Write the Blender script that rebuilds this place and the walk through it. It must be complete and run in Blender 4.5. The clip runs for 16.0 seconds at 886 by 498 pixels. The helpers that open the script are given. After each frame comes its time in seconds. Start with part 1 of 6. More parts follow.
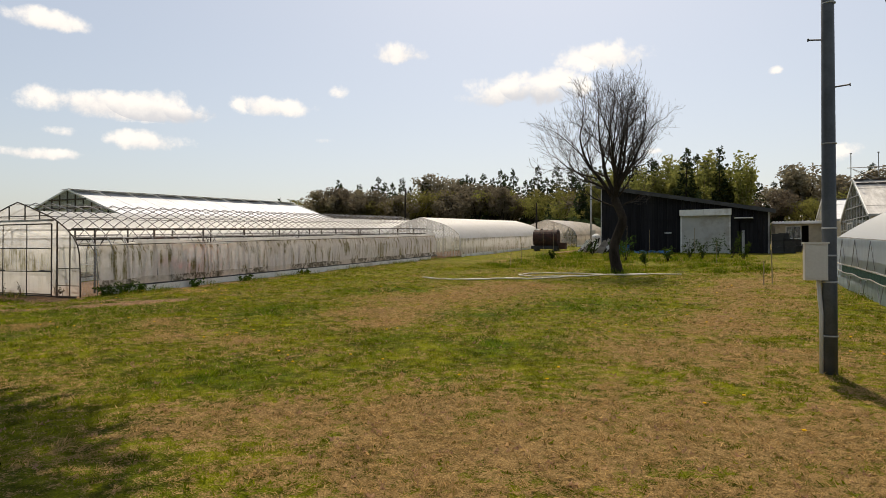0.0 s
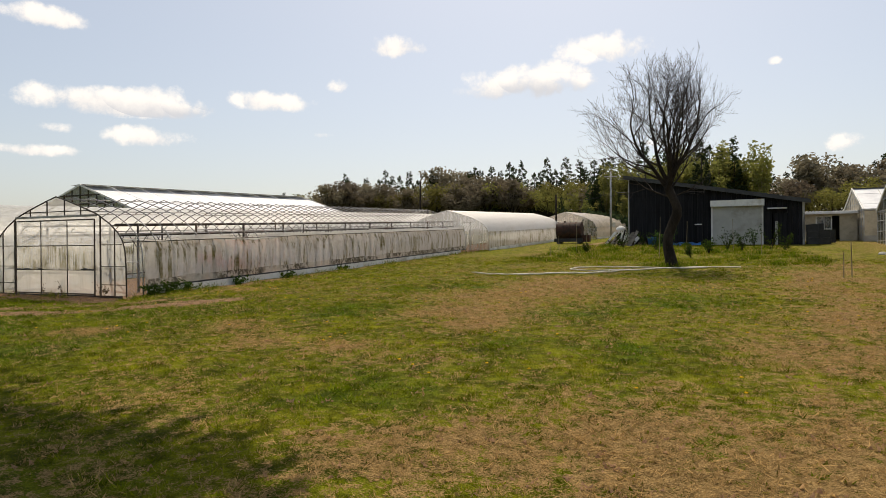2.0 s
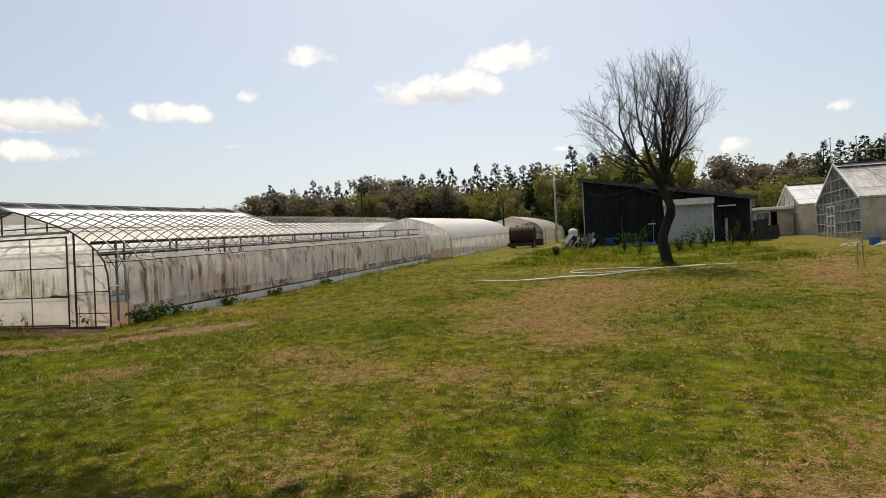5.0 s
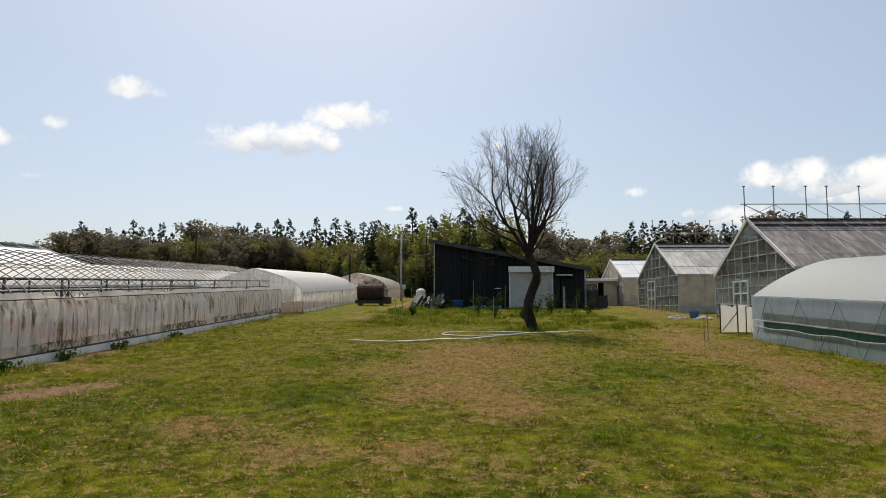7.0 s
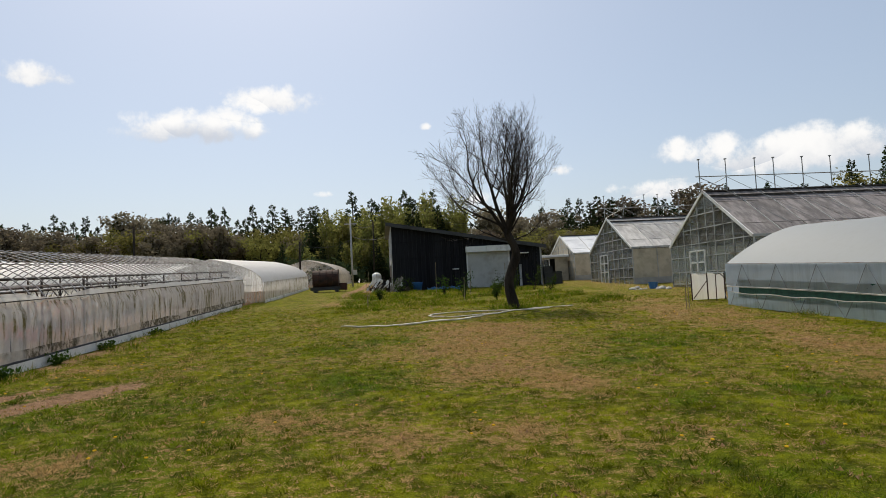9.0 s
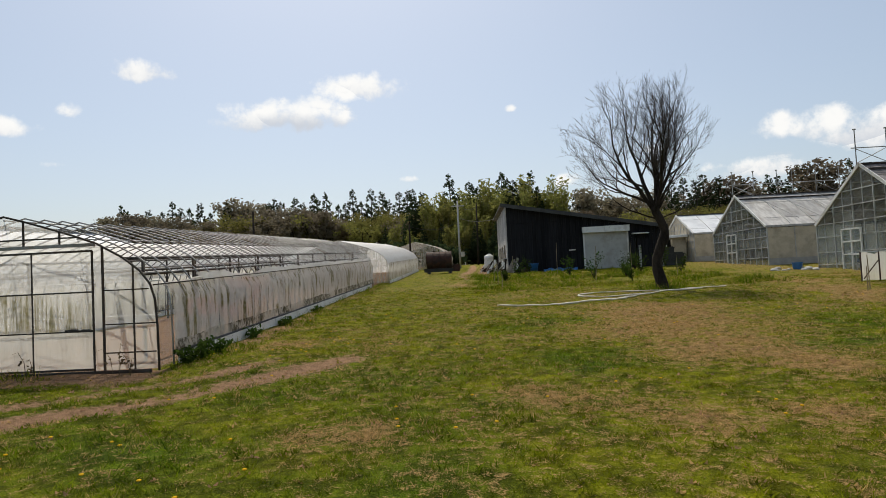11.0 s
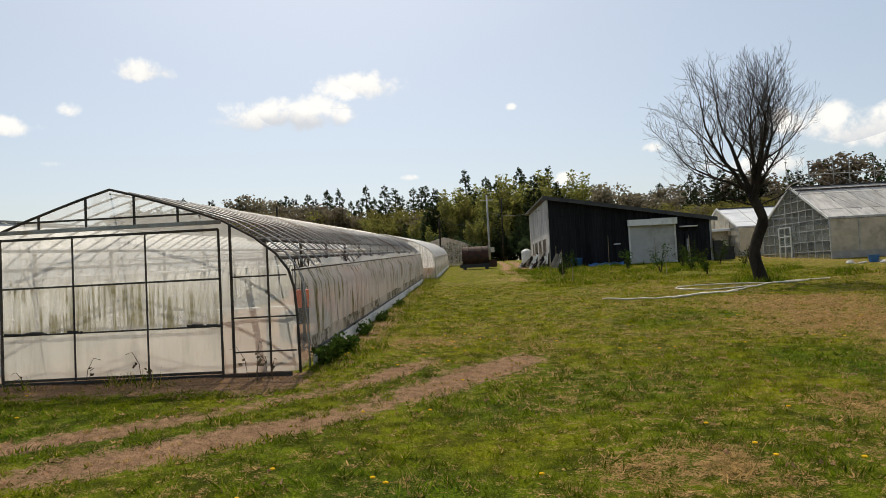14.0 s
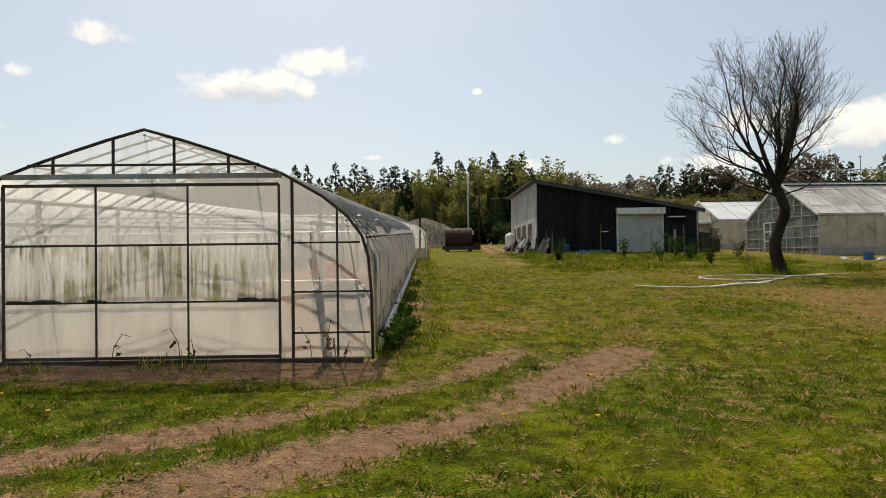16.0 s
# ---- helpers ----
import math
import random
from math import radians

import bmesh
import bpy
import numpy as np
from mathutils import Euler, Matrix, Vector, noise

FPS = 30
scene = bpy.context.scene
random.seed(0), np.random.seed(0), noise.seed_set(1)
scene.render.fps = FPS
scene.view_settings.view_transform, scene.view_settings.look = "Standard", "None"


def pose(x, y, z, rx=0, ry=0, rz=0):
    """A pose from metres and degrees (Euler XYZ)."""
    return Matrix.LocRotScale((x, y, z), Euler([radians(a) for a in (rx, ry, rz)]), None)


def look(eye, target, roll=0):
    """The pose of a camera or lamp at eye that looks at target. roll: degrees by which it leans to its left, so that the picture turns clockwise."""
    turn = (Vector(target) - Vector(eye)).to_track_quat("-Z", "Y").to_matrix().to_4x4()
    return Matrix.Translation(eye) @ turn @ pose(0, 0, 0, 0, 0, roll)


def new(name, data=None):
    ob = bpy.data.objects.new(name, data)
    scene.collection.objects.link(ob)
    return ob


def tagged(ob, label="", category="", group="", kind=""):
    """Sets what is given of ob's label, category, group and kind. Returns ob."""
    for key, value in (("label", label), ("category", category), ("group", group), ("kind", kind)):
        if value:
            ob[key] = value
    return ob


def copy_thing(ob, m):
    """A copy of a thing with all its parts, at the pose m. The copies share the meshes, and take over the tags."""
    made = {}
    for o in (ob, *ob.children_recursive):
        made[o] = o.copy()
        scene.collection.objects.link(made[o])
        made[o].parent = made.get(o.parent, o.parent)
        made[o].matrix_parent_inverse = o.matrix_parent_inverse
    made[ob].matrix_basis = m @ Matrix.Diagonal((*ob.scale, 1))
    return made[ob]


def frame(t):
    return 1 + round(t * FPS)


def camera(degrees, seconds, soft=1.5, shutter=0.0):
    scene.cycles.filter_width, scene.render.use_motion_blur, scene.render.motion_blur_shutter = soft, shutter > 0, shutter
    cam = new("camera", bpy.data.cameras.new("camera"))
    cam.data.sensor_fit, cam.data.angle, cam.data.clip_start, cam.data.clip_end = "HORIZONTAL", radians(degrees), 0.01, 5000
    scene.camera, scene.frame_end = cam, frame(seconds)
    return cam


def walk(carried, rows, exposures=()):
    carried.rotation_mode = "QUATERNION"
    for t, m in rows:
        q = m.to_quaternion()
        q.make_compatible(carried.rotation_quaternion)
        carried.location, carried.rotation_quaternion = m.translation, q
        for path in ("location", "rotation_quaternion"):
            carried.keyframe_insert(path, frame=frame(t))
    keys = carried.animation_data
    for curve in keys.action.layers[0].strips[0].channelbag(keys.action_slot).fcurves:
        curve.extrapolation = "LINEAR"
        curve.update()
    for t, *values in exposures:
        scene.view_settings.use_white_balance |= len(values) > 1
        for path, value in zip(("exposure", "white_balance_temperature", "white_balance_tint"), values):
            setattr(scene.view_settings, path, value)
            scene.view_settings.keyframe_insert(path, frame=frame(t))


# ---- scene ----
cam = camera(69.4, 16.0, soft=0.8)
METRES, EYE, TILT, LEAN, TURN = 15.62, 1.65, 0.0, 0.0, 23.0
ROWS = [
    (0.0, 0.0, 0.0, 0.0, -0.0, 0.49, -0.04),
    (0.5, -0.0274, 0.0145, 0.0013, -0.73, -0.99, 1.57),
    (1.0, -0.0544, 0.0326, 0.0025, 2.26, -0.1, 1.11),
    (1.5, -0.0808, 0.0469, 0.0023, -2.31, -0.84, 1.2),
    (2.0, -0.1081, 0.064, 0.0013, -0.02, -0.08, 0.43),
    (2.5, -0.1347, 0.0802, 0.002, -1.66, 0.22, -0.27),
    (3.0, -0.1614, 0.0969, 0.002, -2.52, -0.26, 1.9),
    (3.5, -0.1863, 0.1145, 0.0038, -2.25, 0.05, 0.03),
    (4.0, -0.2137, 0.1304, 0.0039, -4.63, -0.76, 1.82),
    (6.5, -0.332, 0.2085, 0.0071, -14.38, 4.18, -1.03),
    (7.0, -0.3503, 0.2247, 0.0107, -22.52, 5.19, 0.03),
    (7.5, -0.3719, 0.2391, 0.0141, -33.59, 4.28, 2.56),
    (8.0, -0.3942, 0.2512, 0.0141, -35.5, 7.27, 1.21),
    (8.5, -0.4187, 0.2655, 0.0121, -31.5, 5.97, 0.34),
    (9.0, -0.448, 0.2795, 0.0111, -28.39, 3.5, 2.85),
    (9.5, -0.4784, 0.2975, 0.011, -21.82, 4.4, 3.09),
    (10.0, -0.5087, 0.313, 0.0087, -20.43, 2.91, 3.13),
    (12.5, -0.6227, 0.4267, 0.0095, -20.82, 2.22, 1.68),
    (13.0, -0.6416, 0.4549, 0.008, -18.55, 2.58, 2.24),
    (13.5, -0.6594, 0.4821, 0.0057, -20.32, 2.73, 3.46),
    (14.0, -0.6772, 0.5134, 0.004, -20.66, 2.26, 2.94),
    (14.5, -0.6937, 0.5387, 0.0012, -19.71, 4.3, -0.15),
    (15.0, -0.7111, 0.571, -0.0005, -23.99, -1.12, 0.44),
    (15.5, -0.7254, 0.6022, 0.0009, -22.81, 0.12, 0.04),
    (16.0, -0.7424, 0.6299, -0.0001, -24.31, 0.63, 0.67),
]
walk(cam, [(t, pose(0, 0, EYE, TILT, LEAN, TURN) @ pose(METRES * x, METRES * y, METRES * z, 90 + pitch, roll, yaw)) for t, x, y, z, yaw, pitch, roll in ROWS],
     exposures=((0.0, -0.02, 7100, 13), (4.0, 0.03, 7100, 13), (6.5, -0.06, 6650, 10), (7.5, -0.1, 6500, 12), (9.0, -0.12, 6500, 11), (12.5, -0.14, 6550, 10), (14.0, -0.03, 6800, 10), (15.0, -0.02, 6950, 10), (16.0, -0.02, 7000, 10)))

# ---------------------------------------------------------------- sky and sun
SUN_AZ, SUN_EL = -12.0, 56.0      # degrees from +y towards +x, and above the horizon
world = bpy.data.worlds.new("sky")
scene.world = world
world.use_nodes = True
wt = world.node_tree
for n in list(wt.nodes):
    wt.nodes.remove(n)


def wnode(kind, **values):
    n = wt.nodes.new(kind)
    for key, value in values.items():
        setattr(n, key, value)
    return n


def wmath(op, a, b=None, c=None, clamp=False):
    n = wnode("ShaderNodeMath", operation=op, use_clamp=clamp)
    for i, v in enumerate((a, b, c)):
        if v is None:
            continue
        if isinstance(v, (int, float)):
            n.inputs[i].default_value = v
        else:
            wt.links.new(v, n.inputs[i])
    return n.outputs[0]


def wvec(op, a, b):
    n = wnode("ShaderNodeVectorMath", operation=op)
    for i, v in enumerate((a, b)):
        if isinstance(v, (tuple, Vector)):
            n.inputs[i].default_value = v
        else:
            wt.links.new(v, n.inputs[i])
    return n.outputs["Value"] if op == "DOT_PRODUCT" else n.outputs[0]


sky = wnode("ShaderNodeTexSky", sky_type="NISHITA", sun_disc=False, sun_elevation=radians(SUN_EL), sun_rotation=radians(SUN_AZ),
            air_density=1.0, dust_density=2.2, ozone_density=1.6, altitude=50)
tex = wnode("ShaderNodeTexCoord")
d0 = tex.outputs["Generated"]
cn = wnode("ShaderNodeTexNoise")
cn.inputs["Scale"].default_value, cn.inputs["Detail"].default_value, cn.inputs["Roughness"].default_value = 21, 8, 0.62
wt.links.new(d0, cn.inputs["Vector"])
cn2 = wnode("ShaderNodeTexNoise")
cn2.inputs["Scale"].default_value, cn2.inputs["Detail"].default_value = 9, 3
wt.links.new(d0, cn2.inputs["Vector"])
puff = wmath("ADD", wmath("MULTIPLY", wmath("SUBTRACT", cn.outputs[0], 0.5), 2.7), wmath("MULTIPLY", wmath("SUBTRACT", cn2.outputs[0], 0.5), 0.8))
# cumulus clouds: azimuth, elevation, half width, half height, in degrees
CLOUDS = [
    (-54.4, 17.3, 2.8, 0.8), (-49.7, 11.6, 5.6, 1.0), (-46.8, 12.1, 2.5, 1.1), (-43.3, 11.7, 2.3, 0.9), (-38.5, 12.5, 4.0, 0.9), (-32.2, 14.0, 1.2, 0.7),
    (-26.7, 17.5, 2.8, 1.0), (-15.3, 14.3, 4.7, 1.3), (-16.9, 14.0, 4.3, 1.3), (-13.4, 14.9, 2.8, 1.4), (-9.3, 16.7, 4.3, 1.3), (-11.9, 17.0, 1.5, 0.9), (-54.2, 9.4, 2.0, 0.5),
    (-47.8, 9.1, 3.0, 0.9), (-33.4, 9.9, 1.3, 0.4), (-55.6, 7.6, 4.0, 0.5), (4.5, 14.4, 0.7, 0.4), (9.5, 7.9, 2.3, 0.9), (27.8, 10.2, 4.3, 1.4),
    (36.6, 9.3, 6.6, 1.5), (25.2, 7.4, 3.5, 1.1), (21.3, 7.8, 2.0, 0.7), (46.9, 9.8, 4.6, 2.3), (-4.8, 8.7, 1.1, 0.4), (16.3, 9.9, 1.4, 0.7),
]
cover, tops = None, None
for az, el, cw, ch in CLOUDS:
    a, e = radians(az), radians(el)
    c = Vector((math.sin(a) * math.cos(e), math.cos(a) * math.cos(e), math.sin(e)))
    r = Vector((math.cos(a), -math.sin(a), 0))
    u = r.cross(c)
    du = wvec("DOT_PRODUCT", d0, r / math.tan(radians(cw * 1.25)))
    dv = wvec("DOT_PRODUCT", d0, u / math.tan(radians(ch * 1.35)))
    front = wmath("LESS_THAN", wvec("DOT_PRODUCT", d0, c), 0.5)
    low = wmath("MULTIPLY", wmath("MINIMUM", dv, 0.0), 0.7)
    rr = wmath("ADD", wmath("ADD", wmath("MULTIPLY", du, du), wmath("MULTIPLY", dv, dv)), wmath("ADD", wmath("MULTIPLY", low, low), wmath("MULTIPLY", front, 50.0)))
    m = wmath("SUBTRACT", 1.1 if cw > 4.5 else 0.8 if cw > 2.4 else 0.42, rr)
    t = wmath("MULTIPLY", wmath("GREATER_THAN", m, -0.9), dv)
    cover = m if cover is None else wmath("MAXIMUM", cover, m)
    tops = t if tops is None else wmath("ADD", tops, t)
mask = wnode("ShaderNodeMapRange", interpolation_type="SMOOTHSTEP")
wt.links.new(wmath("ADD", cover, puff), mask.inputs["Value"])
mask.inputs["From Min"].default_value, mask.inputs["From Max"].default_value = 0.05, 0.8
shade = wnode("ShaderNodeMapRange", interpolation_type="SMOOTHSTEP")
wt.links.new(wmath("ADD", wmath("MULTIPLY", tops, 0.8), wmath("MULTIPLY", puff, 0.9)), shade.inputs["Value"])
shade.inputs["From Min"].default_value, shade.inputs["From Max"].default_value = -1.3, 0.5
tint = wnode("ShaderNodeMix", data_type="RGBA")
wt.links.new(shade.outputs[0], tint.inputs["Factor"])
tint.inputs["A"].default_value, tint.inputs["B"].default_value = (5.6, 5.9, 6.4, 1), (9.2, 9.1, 8.8, 1)
# thin veil of high haze over the blue
veil = wnode("ShaderNodeMix", data_type="RGBA")
veil.inputs["Factor"].default_value = 0.28
wt.links.new(sky.outputs[0], veil.inputs["A"])
veil.inputs["B"].default_value = (6.45, 7.35, 7.85, 1)
both = wnode("ShaderNodeMix", data_type="RGBA")
wt.links.new(wmath("MULTIPLY", mask.outputs[0], 0.93), both.inputs["Factor"])
wt.links.new(veil.outputs["Result"], both.inputs["A"])
wt.links.new(tint.outputs["Result"], both.inputs["B"])
bg = wnode("ShaderNodeBackground")
bg.inputs["Strength"].default_value = 0.12
wt.links.new(both.outputs["Result"], bg.inputs["Color"])
wout = wnode("ShaderNodeOutputWorld")
wt.links.new(bg.outputs[0], wout.inputs["Surface"])

sun = new("sun", bpy.data.lights.new("sun", "SUN"))
sun.data.energy, sun.data.angle, sun.data.color = 5.0, radians(0.6), (1.0, 0.92, 0.76)
sa, se = radians(SUN_AZ), radians(SUN_EL)
sun.matrix_world = look((0, 0, 30), Vector((0, 0, 30)) - Vector((math.sin(sa) * math.cos(se), math.cos(sa) * math.cos(se), math.sin(se))))

# ---------------------------------------------------------------- materials


def blank(name):
    m = bpy.data.materials.new(name)
    m.use_nodes = True
    nt = m.node_tree
    for n in list(nt.nodes):
        nt.nodes.remove(n)
    return m, nt


def node(nt, kind, **values):
    n = nt.nodes.new(kind)
    for key, value in values.items():
        setattr(n, key, value)
    return n


def plug(nt, value, socket):
    if isinstance(value, bpy.types.NodeSocket):
        nt.links.new(value, socket)
    else:
        socket.default_value = value


def calc(nt, op, a, b=0.0, clamp=False):
    n = node(nt, "ShaderNodeMath", operation=op, use_clamp=clamp)
    plug(nt, a, n.inputs[0]), plug(nt, b, n.inputs[1])
    return n.outputs[0]


def blend(nt, f, a, b):
    n = node(nt, "ShaderNodeMix", data_type="RGBA")
    plug(nt, f, n.inputs["Factor"])
    plug(nt, (*a, 1) if isinstance(a, tuple) else a, n.inputs["A"])
    plug(nt, (*b, 1) if isinstance(b, tuple) else b, n.inputs["B"])
    return n.outputs["Result"]


def place(nt, stretch=(1, 1, 1), local=False):
    """Position in metres, in the world or in the object, scaled by stretch."""
    src = node(nt, "ShaderNodeTexCoord").outputs["Object"] if local else node(nt, "ShaderNodeNewGeometry").outputs["Position"]
    n = node(nt, "ShaderNodeVectorMath", operation="MULTIPLY")
    nt.links.new(src, n.inputs[0])
    n.inputs[1].default_value = stretch
    return n.outputs[0]


def grain(nt, where, scale, detail=4.0, rough=0.55, lo=0.35, hi=0.65):
    n = node(nt, "ShaderNodeTexNoise")
    nt.links.new(where, n.inputs["Vector"])
    n.inputs["Scale"].default_value, n.inputs["Detail"].default_value, n.inputs["Roughness"].default_value = scale, detail, rough
    r = node(nt, "ShaderNodeMapRange", interpolation_type="SMOOTHSTEP")
    nt.links.new(n.outputs["Fac"], r.inputs["Value"])
    r.inputs["From Min"].default_value, r.inputs["From Max"].default_value = lo, hi
    return r.outputs[0]


def finish(nt, shader):
    nt.links.new(shader, node(nt, "ShaderNodeOutputMaterial").inputs["Surface"])


def surf(name, c1, c2, rough=0.7, scale=2.0, fine=40.0, bump=0.2, metal=0.0, stretch=(1, 1, 1), stain=None, local=False, vary=0.0, spec=0.5, stain_scale=0.9):
    """An opaque surface: two tones at two scales, an optional stain, fine relief."""
    m, nt = blank(name)
    p = place(nt, stretch, local)
    big, small = grain(nt, p, scale), grain(nt, p, fine, 3.0)
    col = blend(nt, calc(nt, "ADD", calc(nt, "MULTIPLY", big, 0.65), calc(nt, "MULTIPLY", small, 0.35)), c1, c2)
    if stain:
        col = blend(nt, calc(nt, "MULTIPLY", grain(nt, p, stain_scale, 6.0, 0.65, 0.5, 0.68), 0.8), col, stain)
    if vary:
        info = node(nt, "ShaderNodeObjectInfo").outputs["Random"]
        hsv = node(nt, "ShaderNodeHueSaturation")
        nt.links.new(calc(nt, "ADD", calc(nt, "MULTIPLY", info, 2 * vary), 1 - vary), hsv.inputs["Value"])
        nt.links.new(col, hsv.inputs["Color"])
        col = hsv.outputs[0]
    b = node(nt, "ShaderNodeBsdfPrincipled")
    nt.links.new(col, b.inputs["Base Color"])
    plug(nt, calc(nt, "ADD", calc(nt, "MULTIPLY", small, 0.15), rough - 0.07, True), b.inputs["Roughness"])
    b.inputs["Metallic"].default_value = metal
    b.inputs["Specular IOR Level"].default_value = spec
    if bump:
        bn = node(nt, "ShaderNodeBump")
        bn.inputs["Strength"].default_value, bn.inputs["Distance"].default_value = bump, 0.01
        nt.links.new(calc(nt, "ADD", small, calc(nt, "MULTIPLY", big, 0.5)), bn.inputs["Height"])
        nt.links.new(bn.outputs[0], b.inputs["Normal"])
    finish(nt, b.outputs[0])
    return m


def film(name, tint, clear, dirt, dirt_col=(0.13, 0.125, 0.075), streak=(2.2, 2.2, 0.25), gloss=0.25, lo=0.45, hi=0.62, fold=5.0, crease=0.5, glow=0.65):
    """Weathered plastic sheet: lets part of the light through, with run-down streaks of algae and dust."""
    m, nt = blank(name)
    p = place(nt)
    ps = place(nt, streak)
    run = calc(nt, "MULTIPLY", grain(nt, ps, 2.6, 6.0, 0.68, lo, hi), grain(nt, place(nt, (1, 1, 1.6)), 0.7, 3.0, 0.5, 0.34, 0.5))
    soil = calc(nt, "MULTIPLY", calc(nt, "ADD", run, calc(nt, "MULTIPLY", grain(nt, p, 9.0, 5.0), 0.22)), dirt, True)
    col = blend(nt, soil, tint, dirt_col)
    bn = node(nt, "ShaderNodeBump")
    bn.inputs["Strength"].default_value, bn.inputs["Distance"].default_value = crease, 0.03
    nt.links.new(grain(nt, place(nt, (1, 1, 0.35)), fold, 3.0, 0.5, 0.2, 0.8), bn.inputs["Height"])
    dif, tra, glo, tsp = (node(nt, k) for k in ("ShaderNodeBsdfDiffuse", "ShaderNodeBsdfTranslucent", "ShaderNodeBsdfGlossy", "ShaderNodeBsdfTransparent"))
    for s in (dif, tra):
        nt.links.new(col, s.inputs["Color"])
    for s in (dif, tra, glo):
        nt.links.new(bn.outputs[0], s.inputs["Normal"])
    glo.inputs["Roughness"].default_value = gloss
    body, coat, mix = (node(nt, "ShaderNodeMixShader") for _ in range(3))
    body.inputs[0].default_value = glow
    nt.links.new(dif.outputs[0], body.inputs[1]), nt.links.new(tra.outputs[0], body.inputs[2])
    fr = node(nt, "ShaderNodeLayerWeight")
    nt.links.new(calc(nt, "ADD", calc(nt, "MULTIPLY", calc(nt, "POWER", fr.outputs["Facing"], 4.0), 0.3), 0.02), coat.inputs[0])
    nt.links.new(body.outputs[0], coat.inputs[1]), nt.links.new(glo.outputs[0], coat.inputs[2])
    nt.links.new(calc(nt, "MULTIPLY", calc(nt, "SUBTRACT", 1.0, soil, True), clear), mix.inputs[0])
    nt.links.new(coat.outputs[0], mix.inputs[1]), nt.links.new(tsp.outputs[0], mix.inputs[2])
    finish(nt, mix.outputs[0])
    return m


def leafy(name, c1, c2, trans=0.35, scale=1.2):
    """Foliage: tones differ from leaf to leaf and from tree to tree; some light comes through."""
    m, nt = blank(name)
    isl = node(nt, "ShaderNodeNewGeometry").outputs["Random Per Island"]
    obj = node(nt, "ShaderNodeObjectInfo").outputs["Random"]
    col = blend(nt, calc(nt, "ADD", calc(nt, "MULTIPLY", isl, 0.6), calc(nt, "MULTIPLY", grain(nt, place(nt), scale), 0.4)), c1, c2)
    hsv = node(nt, "ShaderNodeHueSaturation")
    nt.links.new(calc(nt, "ADD", calc(nt, "MULTIPLY", obj, 0.5), 0.75), hsv.inputs["Value"])
    nt.links.new(calc(nt, "ADD", calc(nt, "MULTIPLY", obj, 0.03), 0.485), hsv.inputs["Hue"])
    nt.links.new(col, hsv.inputs["Color"])
    dif, tra, mix = (node(nt, k) for k in ("ShaderNodeBsdfDiffuse", "ShaderNodeBsdfTranslucent", "ShaderNodeMixShader"))
    nt.links.new(hsv.outputs[0], dif.inputs["Color"]), nt.links.new(hsv.outputs[0], tra.inputs["Color"])
    mix.inputs[0].default_value = trans
    nt.links.new(dif.outputs[0], mix.inputs[1]), nt.links.new(tra.outputs[0], mix.inputs[2])
    finish(nt, mix.outputs[0])
    return m


